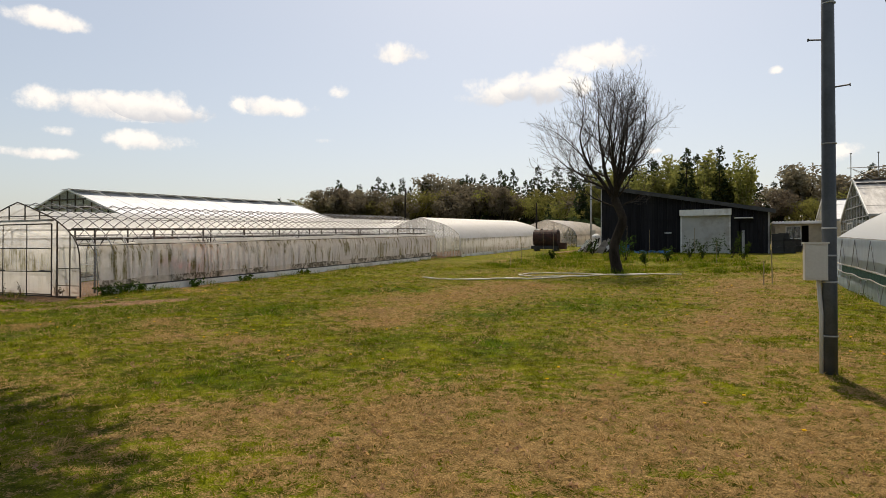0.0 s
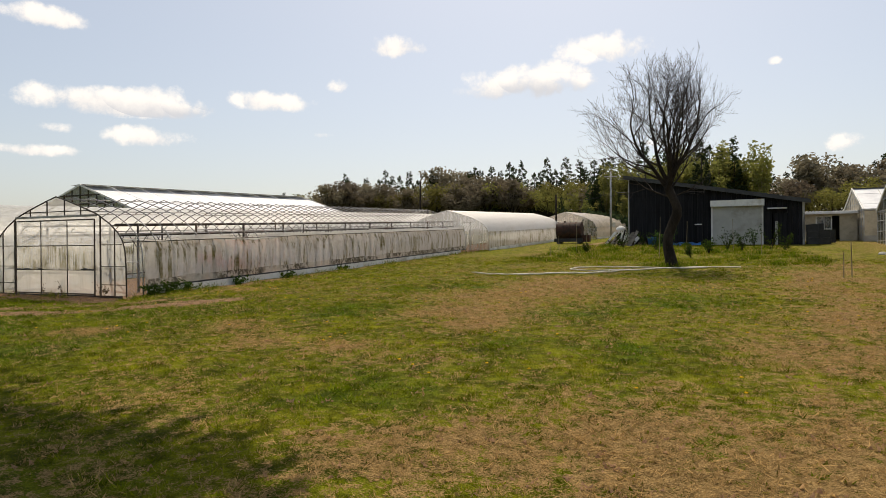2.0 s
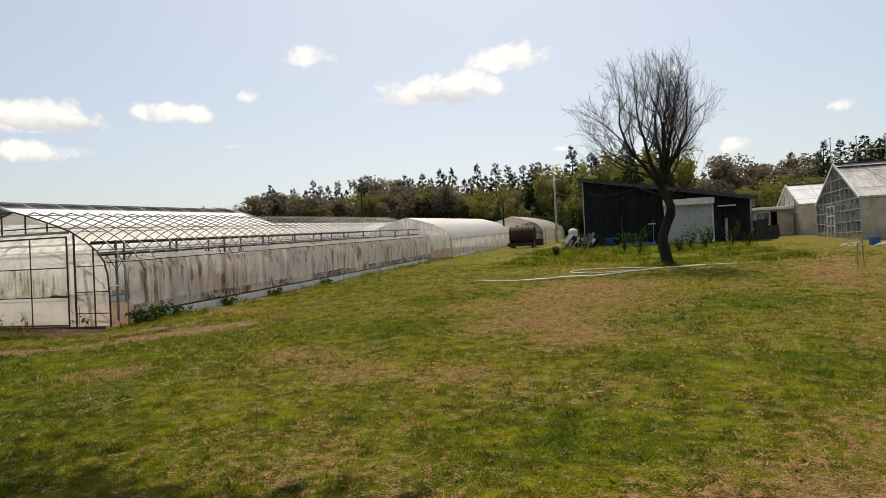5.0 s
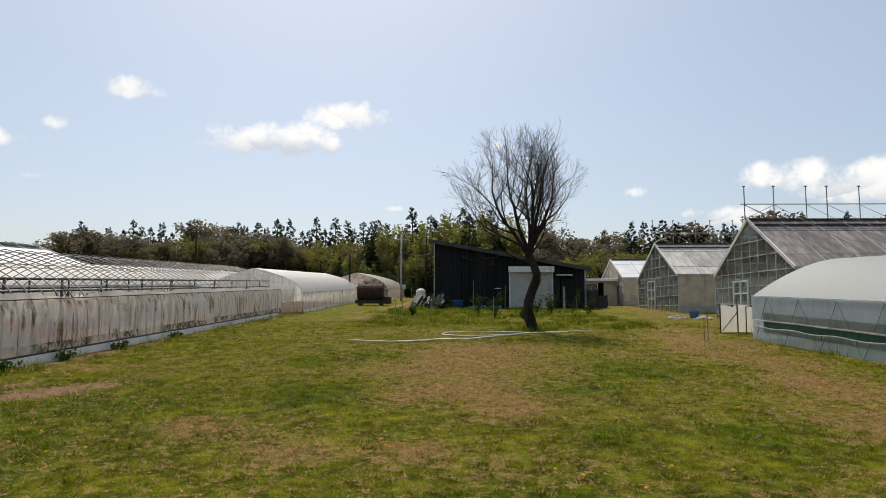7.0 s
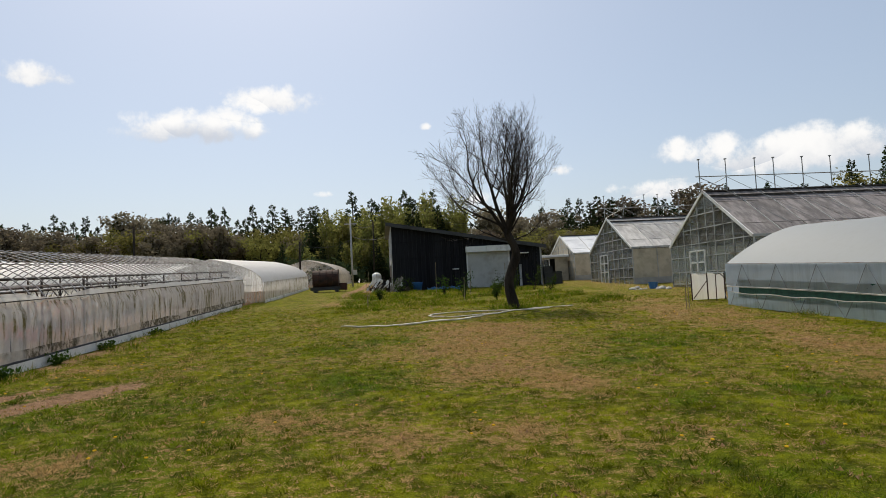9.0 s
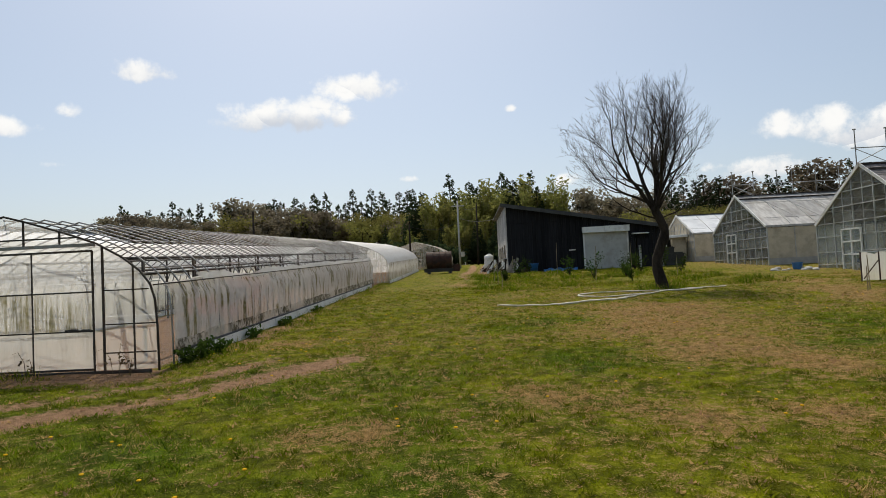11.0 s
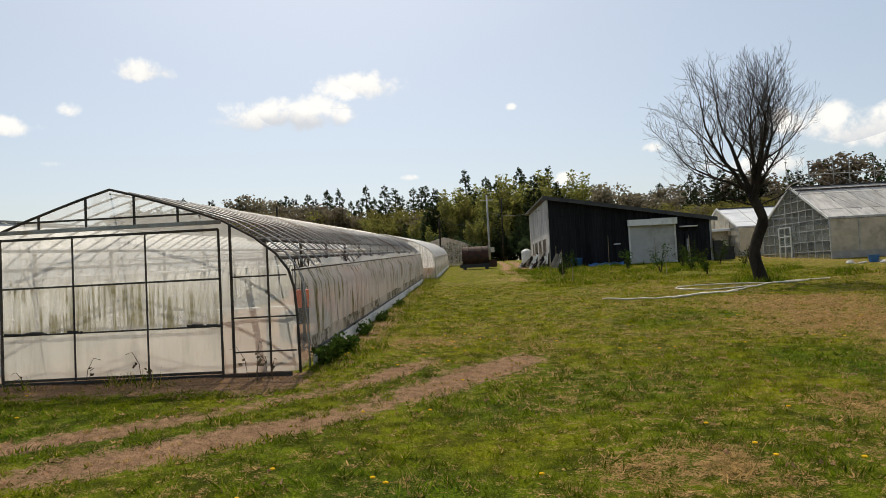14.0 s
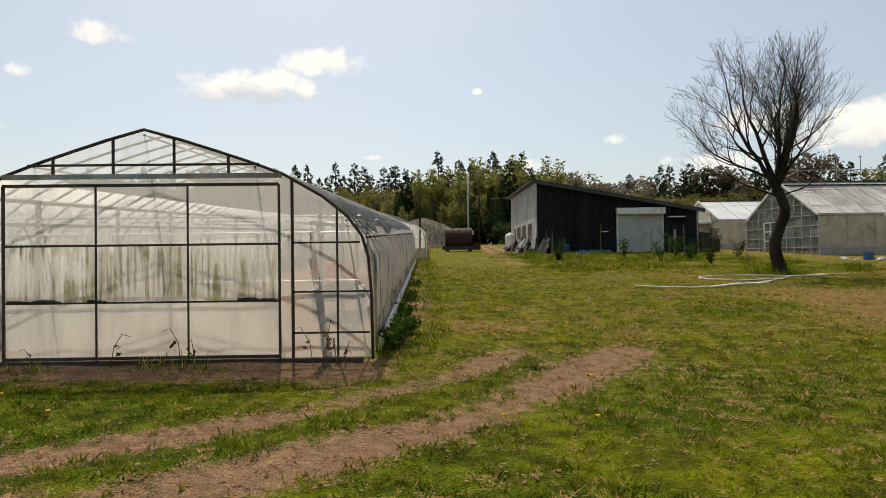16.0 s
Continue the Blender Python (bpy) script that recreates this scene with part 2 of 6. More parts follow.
def turf(name, blades):
    """Mown meadow: green, dry straw and bare soil after the sheet's wear, broken up at three scales."""
    m, nt = blank(name)
    at = node(nt, "ShaderNodeVertexColor", layer_name="wear")
    sep = node(nt, "ShaderNodeSeparateColor")
    nt.links.new(at.outputs["Color"], sep.inputs[0])
    p = place(nt)
    mid, fine, tiny = grain(nt, p, 1.7, 5.0, 0.6, 0.3, 0.7), grain(nt, p, 9.0, 5.0, 0.65, 0.3, 0.7), grain(nt, p, 60.0, 3.0, 0.6, 0.25, 0.75)
    rnd = node(nt, "ShaderNodeNewGeometry").outputs["Random Per Island"] if blades else tiny
    green = blend(nt, calc(nt, "MULTIPLY", calc(nt, "ADD", mid, rnd), 0.5), (0.046, 0.066, 0.003), (0.196, 0.194, 0.006))
    green = blend(nt, sep.outputs[2], green, blend(nt, rnd, (0.022, 0.046, 0.002), (0.100, 0.145, 0.006)))
    straw = blend(nt, calc(nt, "ADD", calc(nt, "MULTIPLY", rnd, 0.6), calc(nt, "MULTIPLY", fine, 0.4)), (0.075, 0.044, 0.015), (0.47, 0.31, 0.13))
    soil = blend(nt, calc(nt, "ADD", calc(nt, "MULTIPLY", tiny, 0.5), calc(nt, "MULTIPLY", fine, 0.5)), (0.16, 0.092, 0.052), (0.42, 0.265, 0.165))

    def edge(value, width, strength):
        wob = calc(nt, "ADD", calc(nt, "MULTIPLY", calc(nt, "SUBTRACT", fine, 0.5), strength), calc(nt, "MULTIPLY", calc(nt, "SUBTRACT", rnd, 0.5), strength * 0.8))
        r = node(nt, "ShaderNodeMapRange", interpolation_type="SMOOTHSTEP")
        nt.links.new(calc(nt, "ADD", value, wob), r.inputs["Value"])
        r.inputs["From Min"].default_value, r.inputs["From Max"].default_value = 0.5 - width, 0.5 + width
        return r.outputs[0]

    clump = grain(nt, p, 4.2, 7.0, 0.72, 0.36, 0.66)
    tone = node(nt, "ShaderNodeHueSaturation")
    nt.links.new(calc(nt, "ADD", calc(nt, "MULTIPLY", clump, 1.1), 0.55), tone.inputs["Value"])
    nt.links.new(green, tone.inputs["Color"])
    col = blend(nt, edge(sep.outputs[0], 0.26, 0.85), tone.outputs[0], straw)
    col = blend(nt, edge(sep.outputs[1], 0.2, 0.35), col, soil)
    dif = node(nt, "ShaderNodeBsdfPrincipled")
    dif.inputs["Roughness"].default_value, dif.inputs["Specular IOR Level"].default_value = 0.95, 0.05
    nt.links.new(col, dif.inputs["Base Color"])
    if blades:
        hsv = node(nt, "ShaderNodeHueSaturation")
        hsv.inputs["Value"].default_value = 1.35
        nt.links.new(col, hsv.inputs["Color"])
        col = hsv.outputs[0]
        nt.links.new(col, dif.inputs["Base Color"])
        tra, mix = node(nt, "ShaderNodeBsdfTranslucent"), node(nt, "ShaderNodeMixShader")
        nt.links.new(col, tra.inputs["Color"])
        mix.inputs[0].default_value = 0.4
        nt.links.new(dif.outputs[0], mix.inputs[1]), nt.links.new(tra.outputs[0], mix.inputs[2])
        finish(nt, mix.outputs[0])
    else:
        bn = node(nt, "ShaderNodeBump")
        bn.inputs["Strength"].default_value, bn.inputs["Distance"].default_value = 1.0, 0.045
        nt.links.new(calc(nt, "ADD", calc(nt, "MULTIPLY", fine, 0.8), calc(nt, "MULTIPLY", tiny, 0.5)), bn.inputs["Height"])
        nt.links.new(bn.outputs[0], dif.inputs["Normal"])
        finish(nt, dif.outputs[0])
    return m


def glassy(name, tint, clear, haze=0.5):
    """Old dusty greenhouse glass: clear in part, with a grey bloom of dust and drips."""
    m, nt = blank(name)
    dust = calc(nt, "ADD", calc(nt, "MULTIPLY", grain(nt, place(nt, (1, 1, 0.3)), 3.0, 6.0, 0.65), 0.5), calc(nt, "MULTIPLY", node(nt, "ShaderNodeObjectInfo").outputs["Random"], 0.5))
    dif, glo, tsp = (node(nt, k) for k in ("ShaderNodeBsdfDiffuse", "ShaderNodeBsdfGlossy", "ShaderNodeBsdfTransparent"))
    dif.inputs["Color"].default_value, tsp.inputs["Color"].default_value = (*tint, 1), (0.93, 0.96, 0.95, 1)
    glo.inputs["Roughness"].default_value = 0.06
    a, b = node(nt, "ShaderNodeMixShader"), node(nt, "ShaderNodeMixShader")
    nt.links.new(calc(nt, "ADD", calc(nt, "MULTIPLY", dust, haze), 1 - clear, True), a.inputs[0])
    nt.links.new(tsp.outputs[0], a.inputs[1]), nt.links.new(dif.outputs[0], a.inputs[2])
    fr = node(nt, "ShaderNodeLayerWeight")
    nt.links.new(calc(nt, "ADD", calc(nt, "MULTIPLY", calc(nt, "POWER", fr.outputs["Facing"], 4.0), 0.8), 0.04), b.inputs[0])
    nt.links.new(a.outputs[0], b.inputs[1]), nt.links.new(glo.outputs[0], b.inputs[2])
    finish(nt, b.outputs[0])
    return m


M_GROUND, M_BLADE = turf("meadow_soil", False), turf("grass_blade", True)
M_PIPE = surf("galvanised_pipe", (0.22, 0.22, 0.21), (0.42, 0.42, 0.41), 0.5, 3, 60, 0.1, 0.5, stain=(0.16, 0.10, 0.06))
M_HOOP = surf("weathered_hoop_pipe", (0.18, 0.18, 0.185), (0.36, 0.36, 0.36), 0.5, 3, 60, 0.1, 0.4, stain=(0.11, 0.07, 0.045))
M_DARKPIPE = surf("dark_pipe", (0.03, 0.027, 0.025), (0.085, 0.075, 0.066), 0.7, 4, 60, 0.15, 0.0, stain=(0.075, 0.045, 0.028), spec=0.2)
M_FILM_WALL = film("end_wall_film", (0.82, 0.82, 0.80), 0.58, 0.22, streak=(2.4, 2.4, 0.2))
M_FILM_CLEAR = film("clear_film", (0.74, 0.73, 0.70), 0.72, 0.3)
M_FILM_END = film("end_film", (0.80, 0.80, 0.78), 0.86, 0.2, streak=(2.4, 2.4, 0.2))
M_FILM_LOW = film("door_foot_film", (0.80, 0.78, 0.73), 0.40, 0.24, streak=(2.4, 2.4, 0.2))
M_FILM_DOOR = film("door_film", (0.84, 0.83, 0.79), 0.74, 0.8, dirt_col=(0.22, 0.20, 0.10), streak=(5.5, 5.5, 0.25), lo=0.42, hi=0.58)
M_FILM_SIDE = film("side_film", (0.96, 0.94, 0.89), 0.34, 0.85, dirt_col=(0.20, 0.18, 0.07), streak=(2.4, 2.4, 0.3), lo=0.46, hi=0.62, glow=0.85)
M_FILM_SPLASH = film("splashed_film", (0.74, 0.71, 0.64), 0.2, 0.8, dirt_col=(0.10, 0.09, 0.06), streak=(2.2, 2.2, 2.2), lo=0.40, hi=0.55)
M_FILM_ROLL = film("rolled_film", (0.82, 0.81, 0.77), 0.45, 0.3)
M_FILM_WHITE = film("white_film", (0.68, 0.69, 0.70), 0.10, 0.16, gloss=0.4)
M_FILM_OLD = film("old_pink_film", (0.80, 0.73, 0.66), 0.08, 0.4)
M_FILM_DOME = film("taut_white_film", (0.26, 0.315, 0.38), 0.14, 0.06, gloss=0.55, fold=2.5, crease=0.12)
M_FILM_PANEL = film("grey_white_side_film", (0.66, 0.70, 0.72), 0.10, 0.15, gloss=0.5, fold=2.5, crease=0.35, glow=0.75)
M_FILM_SKIRT = film("skirt_film", (0.72, 0.82, 0.82), 0.30, 0.3, glow=0.75)
M_NET = surf("green_netting", (0.01, 0.045, 0.03), (0.02, 0.085, 0.055), 0.9, 6, 90, 0.3)
M_KERB = surf("white_base_board", (0.74, 0.72, 0.66), (0.85, 0.83, 0.78), 0.8, 3, 40, 0.2, stain=(0.40, 0.36, 0.26))
M_BARN = surf("black_stained_boards", (0.008, 0.008, 0.0095), (0.019, 0.019, 0.022), 0.85, 2, 30, 0.35, stretch=(6, 6, 0.4), vary=0.3, spec=0.12)
M_BARN_GREY = surf("weathered_grey_sheet", (0.30, 0.295, 0.29), (0.46, 0.45, 0.44), 0.8, 2, 30, 0.3, stretch=(4, 4, 0.5), stain=(0.07, 0.065, 0.06), vary=0.2)
M_BARN_ROOF = surf("dark_roof_sheet", (0.02, 0.02, 0.022), (0.05, 0.05, 0.05), 0.6, 2, 30, 0.2)
M_SHUTTER = surf("off_white_shutter", (0.38, 0.38, 0.365), (0.46, 0.46, 0.44), 0.6, 1.5, 30, 0.1, stain=(0.30, 0.285, 0.25))
M_HOOD = surf("pale_metal_hood", (0.6, 0.6, 0.59), (0.72, 0.72, 0.7), 0.5, 2, 30, 0.1, stain=(0.42, 0.40, 0.36))
M_BARK = surf("grey_brown_bark", (0.014, 0.011, 0.009), (0.048, 0.039, 0.031), 0.95, 5, 45, 0.9, stretch=(1, 1, 0.35), spec=0.1)
M_TWIG = surf("twig_bark", (0.030, 0.025, 0.023), (0.075, 0.062, 0.056), 0.9, 5, 45, 0.2)
M_GLASS = glassy("dusty_glass", (0.50, 0.51, 0.49), 0.95, 0.30)
M_GLASS_ROOF = glassy("dusty_roof_glass", (0.34, 0.32, 0.30), 0.2, 0.4)
M_ALU = surf("greyed_aluminium", (0.32, 0.325, 0.32), (0.50, 0.50, 0.49), 0.6, 3, 50, 0.1, 0.3, stain=(0.12, 0.105, 0.085))
M_ROOF_BROWN = surf("mossy_roof_glass", (0.085, 0.074, 0.070), (0.30, 0.268, 0.255), 0.55, 2.6, 25, 0.15, stretch=(1.6, 0.5, 0.5), stain=(0.09, 0.075, 0.062), vary=0.25)
M_ROOF_PALE = surf("pale_roof_glass", (0.26, 0.25, 0.24), (0.50, 0.485, 0.46), 0.45, 2.4, 25, 0.1, stretch=(1.6, 0.5, 0.5), stain=(0.25, 0.23, 0.2), vary=0.2)
M_ROOF_WHITE = surf("white_sheet_roof", (0.46, 0.48, 0.52), (0.64, 0.66, 0.69), 0.45, 1.2, 25, 0.1, vary=0.05)
M_CREAM = surf("cream_panels", (0.40, 0.35, 0.265), (0.56, 0.50, 0.385), 0.8, 2, 30, 0.2, stain=(0.3, 0.26, 0.2))
M_POLE = surf("dark_steel_pole", (0.045, 0.05, 0.052), (0.085, 0.09, 0.095), 0.5, 3, 40, 0.1, 0.3)
M_CONCRETE = surf("concrete", (0.30, 0.29, 0.27), (0.42, 0.41, 0.39), 0.85, 2, 40, 0.3)
M_BOX = surf("beige_meter_box", (0.50, 0.47, 0.41), (0.58, 0.55, 0.49), 0.5, 2, 40, 0.05)
M_WIRE = surf("dark_wire", (0.03, 0.03, 0.03), (0.06, 0.06, 0.06), 0.6, 5, 50, 0)
M_ORANGE = surf("faded_orange_plastic", (0.42, 0.17, 0.055), (0.55, 0.24, 0.08), 0.6, 3, 40, 0.05)
M_RUST = surf("rusty_iron", (0.018, 0.010, 0.008), (0.075, 0.030, 0.018), 0.85, 3, 40, 0.4, 0.1, stain=(0.03, 0.022, 0.02))
M_BLACK = surf("black_plastic", (0.012, 0.012, 0.012), (0.03, 0.03, 0.03), 0.6, 3, 40, 0.1)
M_WHITE = surf("white_plastic", (0.66, 0.66, 0.64), (0.8, 0.8, 0.78), 0.5, 2, 30, 0.05, stain=(0.5, 0.48, 0.43))
M_BLUE = surf("blue_plastic", (0.02, 0.10, 0.28), (0.04, 0.17, 0.40), 0.5, 3, 30, 0.05)
M_HOSE = surf("bleached_hose", (0.52, 0.47, 0.38), (0.74, 0.69, 0.58), 0.7, 4, 40, 0.1)
M_BAMBOO = surf("bamboo_cane", (0.17, 0.13, 0.07), (0.30, 0.24, 0.14), 0.7, 5, 40, 0.1)
M_RED = surf("orange_red_enamel", (0.72, 0.13, 0.03), (0.88, 0.22, 0.06), 0.45, 3, 30, 0.05)
M_WOOD = surf("grey_timber", (0.17, 0.14, 0.11), (0.30, 0.26, 0.21), 0.85, 2, 40, 0.3, stretch=(1, 1, 4))
M_CEDAR = leafy("cedar_green", (0.020, 0.032, 0.015), (0.055, 0.074, 0.032))
M_SPRING = leafy("spring_green", (0.12, 0.12, 0.032), (0.25, 0.23, 0.07), 0.4)
M_BARE = leafy("budding_twigs", (0.115, 0.095, 0.066), (0.26, 0.22, 0.155), 0.3)
M_BAMBOOLEAF = leafy("bamboo_green", (0.125, 0.135, 0.032), (0.29, 0.28, 0.085), 0.45)
M_WEED = leafy("weed_green", (0.025, 0.05, 0.010), (0.065, 0.10, 0.02), 0.3, 6)
M_DAND = leafy("dandelion_yellow", (0.75, 0.48, 0.02), (0.85, 0.6, 0.04), 0.2)
M_DRY = leafy("dead_leaf", (0.06, 0.05, 0.035), (0.15, 0.115, 0.075), 0.2)

# ---------------------------------------------------------------- mesh helpers


class Geo:
    """Vertices and faces of one mesh, gathered in world coordinates."""

    def __init__(self):
        self.v, self.f = [], []

    def quad(self, *pts):
        n = len(self.v)
        self.v += [tuple(p) for p in pts]
        self.f.append(tuple(range(n, n + len(pts))))
        return self

    def box(self, x0, x1, y0, y1, z0, z1, m=None, bevel=0.0):
        """A box; with bevel its upright edges are chamfered."""
        b = min(bevel, (x1 - x0) / 3, (y1 - y0) / 3)
        ring = [(x0 + b, y0), (x1 - b, y0), (x1, y0 + b), (x1, y1 - b), (x1 - b, y1), (x0 + b, y1), (x0, y1 - b), (x0, y0 + b)] if b else [(x0, y0), (x1, y0), (x1, y1), (x0, y1)]
        return self.prism(ring, z0, z1, m)

    def prism(self, ring, z0, z1, m=None):
        n, k = len(self.v), len(ring)
        pts = [Vector((x, y, z)) for z in (z0, z1) for x, y in ring]
        self.v += [tuple(m @ p) if m else tuple(p) for p in pts]
        self.f += [(n + i, n + (i + 1) % k, n + k + (i + 1) % k, n + k + i) for i in range(k)]
        self.f += [tuple(n + i for i in reversed(range(k))), tuple(n + k + i for i in range(k))]
        return self

    def bar(self, a, b, w, h=None, up=(0, 0, 1)):
        """A rectangular bar from a to b."""
        a, b = Vector(a), Vector(b)
        ax = (b - a).normalized()
        s = ax.cross(Vector(up))
        s = (s if s.length > 1e-4 else ax.cross(Vector((1, 0, 0)))).normalized()
        t = s.cross(ax)
        s, t = s * w / 2, t * (h or w) / 2
        n = len(self.v)
        for c in (a, b):
            self.v += [tuple(c - s - t), tuple(c + s - t), tuple(c + s + t), tuple(c - s + t)]
        self.f += [(n, n + 1, n + 5, n + 4), (n + 1, n + 2, n + 6, n + 5), (n + 2, n + 3, n + 7, n + 6), (n + 3, n, n + 4, n + 7), (n + 3, n + 2, n + 1, n), (n + 4, n + 5, n + 6, n + 7)]
        return self

    def tube(self, pts, r, k=6, cap=True):
        """A round tube along pts; r is one radius or one for each point."""
        pts = [Vector(p) for p in pts]
        rs = r if isinstance(r, (list, tuple)) else [r] * len(pts)
        n0, ref = len(self.v), None
        for i, p in enumerate(pts):
            ax = (pts[min(i + 1, len(pts) - 1)] - pts[max(i - 1, 0)])
            ax = ax.normalized() if ax.length > 1e-7 else Vector((0, 0, 1))
            if ref is None:
                ref = ax.cross(Vector((0.31, 0.95, 0.05)) if abs(ax.y) < 0.9 else Vector((1, 0, 0)))
            ref = (ref - ax * ref.dot(ax)).normalized()
            o = ax.cross(ref)
            for j in range(k):
                a = 2 * math.pi * j / k
                self.v.append(tuple(p + (ref * math.cos(a) + o * math.sin(a)) * rs[i]))
        for i in range(len(pts) - 1):
            a, b = n0 + i * k, n0 + (i + 1) * k
            self.f += [(a + j, a + (j + 1) % k, b + (j + 1) % k, b + j) for j in range(k)]
        if cap:
            self.f.append(tuple(n0 + j for j in reversed(range(k))))
            self.f.append(tuple(n0 + (len(pts) - 1) * k + j for j in range(k)))
        return self

    def sheet(self, grid):
        """A skin over rows of points."""
        n, w = len(self.v), len(grid[0])
        for row in grid:
            self.v += [tuple(p) for p in row]
        for i in range(len(grid) - 1):
            for j in range(w - 1):
                a = n + i * w + j
                self.f.append((a, a + 1, a + w + 1, a + w))
        return self

    def lathe(self, c, prof, k=16):
        """A turned body round the upright axis at c: radius and height pairs."""
        n = len(self.v)
        for r, z in prof:
            for j in range(k):
                a = 2 * math.pi * j / k
                self.v.append((c[0] + r * math.cos(a), c[1] + r * math.sin(a), c[2] + z))
        for i in range(len(prof) - 1):
            a, b = n + i * k, n + (i + 1) * k
            self.f += [(a + j, a + (j + 1) % k, b + (j + 1) % k, b + j) for j in range(k)]
        self.f += [tuple(n + j for j in reversed(range(k))), tuple(n + (len(prof) - 1) * k + j for j in range(k))]
        return self

    def mesh(self, name, material, origin=(0, 0, 0), smooth=False):
        me = bpy.data.meshes.new(name)
        o = Vector(origin)
        me.from_pydata([tuple(Vector(p) - o) for p in self.v], [], self.f)
        me.materials.append(material)
        if smooth:
            me.shade_smooth()
        me.update()
        return me


ORIGIN = {}


def thing(name, at, label, category, group="", kind=""):
    ob = new(name)
    ob.location = at
    ob.empty_display_size = 0.2
    ORIGIN[ob.name] = Vector(at)
    return tagged(ob, label, category, group, kind)


def single(name, geo, material, at, label, category, group="", kind="", smooth=False):
    """A thing that is one mesh, with its origin at its base."""
    ob = new(name, geo.mesh(name, material, at, smooth))
    ob.location = at
    ORIGIN[ob.name] = Vector(at)
    return tagged(ob, label, category, group, kind)


def part(name, geo, material, parent, label="", smooth=False, at=None):
    """One mesh under a thing or a part; geo is in world coordinates."""
    o = Vector(at) if at is not None else ORIGIN[parent.name]
    ob = new(name, geo.mesh(name, material, o, smooth))
    ob.parent = parent
    ob.location = o - ORIGIN[parent.name]
    ORIGIN[ob.name] = o
    return tagged(ob, label)


def piece(name, me, parent, at, turn=None):
    """One more object on a shared mesh, under its thing."""
    ob = new(name, me)
    ob.parent = parent
    ob.location = Vector(at) - ORIGIN[parent.name]
    if turn:
        ob.rotation_euler = turn
    ORIGIN[ob.name] = Vector(at)
    return ob


def smooth_step(a, b, v):
    t = min(1.0, max(0.0, (v - a) / (b - a)))
    return t * t * (3 - 2 * t)


def gz(x, y):
    """The lie of the land: it rises gently away from the start and levels out far off."""
    yy = y if y < 60 else 60 + 25 * math.tanh((y - 60) / 25)
    yy = yy if yy > -30 else -30 + 20 * math.tanh((yy + 30) / 20)
    xx = 60 * math.tanh(x / 60)
    return -0.02 - 0.006 * xx + 0.038 * yy

# ---------------------------------------------------------------- the ground


def seg_dist(x, y, pts):
    best = 1e9
    for (ax, ay), (bx, by) in zip(pts, pts[1:]):
        dx, dy = bx - ax, by - ay
        t = min(1, max(0, ((x - ax) * dx + (y - ay) * dy) / (dx * dx + dy * dy)))
        best = min(best, math.hypot(x - ax - t * dx, y - ay - t * dy))
    return best


RUT_A = ((-30, 4.6), (-22, 6.2), (-16.4, 7.9), (-15.3, 8.45), (-14.4, 9.25), (-13.3, 10.5), (-12.2, 11.9))
RUT_B = ((-30, 6.3), (-22, 7.2), (-17.1, 8.55), (-16.1, 9.1), (-15.2, 9.95), (-14.1, 11.1), (-13.4, 12.1))
RUT_C = ((-10.2, 38.5), (-10.6, 45), (-9.9, 53), (-9.6, 72))
RUT_D = ((-9.1, 40), (-9.3, 46), (-8.9, 53), (-8.4, 72))
LANE = ((1.6, 2.0), (0.3, 7.0), (0.0, 11.0), (0.4, 15.5), (0.9, 20.0), (2.2, 26.0))
GREENS = ((-8.5, 11.6, 0.8), (-8.1, 16.5, 1.0), (-4.6, 11.9, 1.0), (-4.4, 8.6, 0.5), (-9.4, 15.3, 0.8), (-5.2, 5.9, 0.9), (-8.35, 10.7, 0.6), (-2.6, 14.0, 1.3), (-3.0, 8.8, 0.7))
DRIES = ((-6.0, 11.8, 1.4), (-6.3, 15.3, 1.9), (-5.6, 10.2, 0.6), (-5.7, 18.3, 1.6), (-2.6, 5.0, 1.2), (-1.2, 4.6, 1.7), (-6.9, 8.0, 0.5), (-8.1, 7.8, 0.45), (-10.6, 33.0, 1.2), (-13.6, 14.0, 0.6), (-4.2, 4.6, 0.6), (-11.5, 7.6, 0.5), (-9.5, 9.0, 0.4))


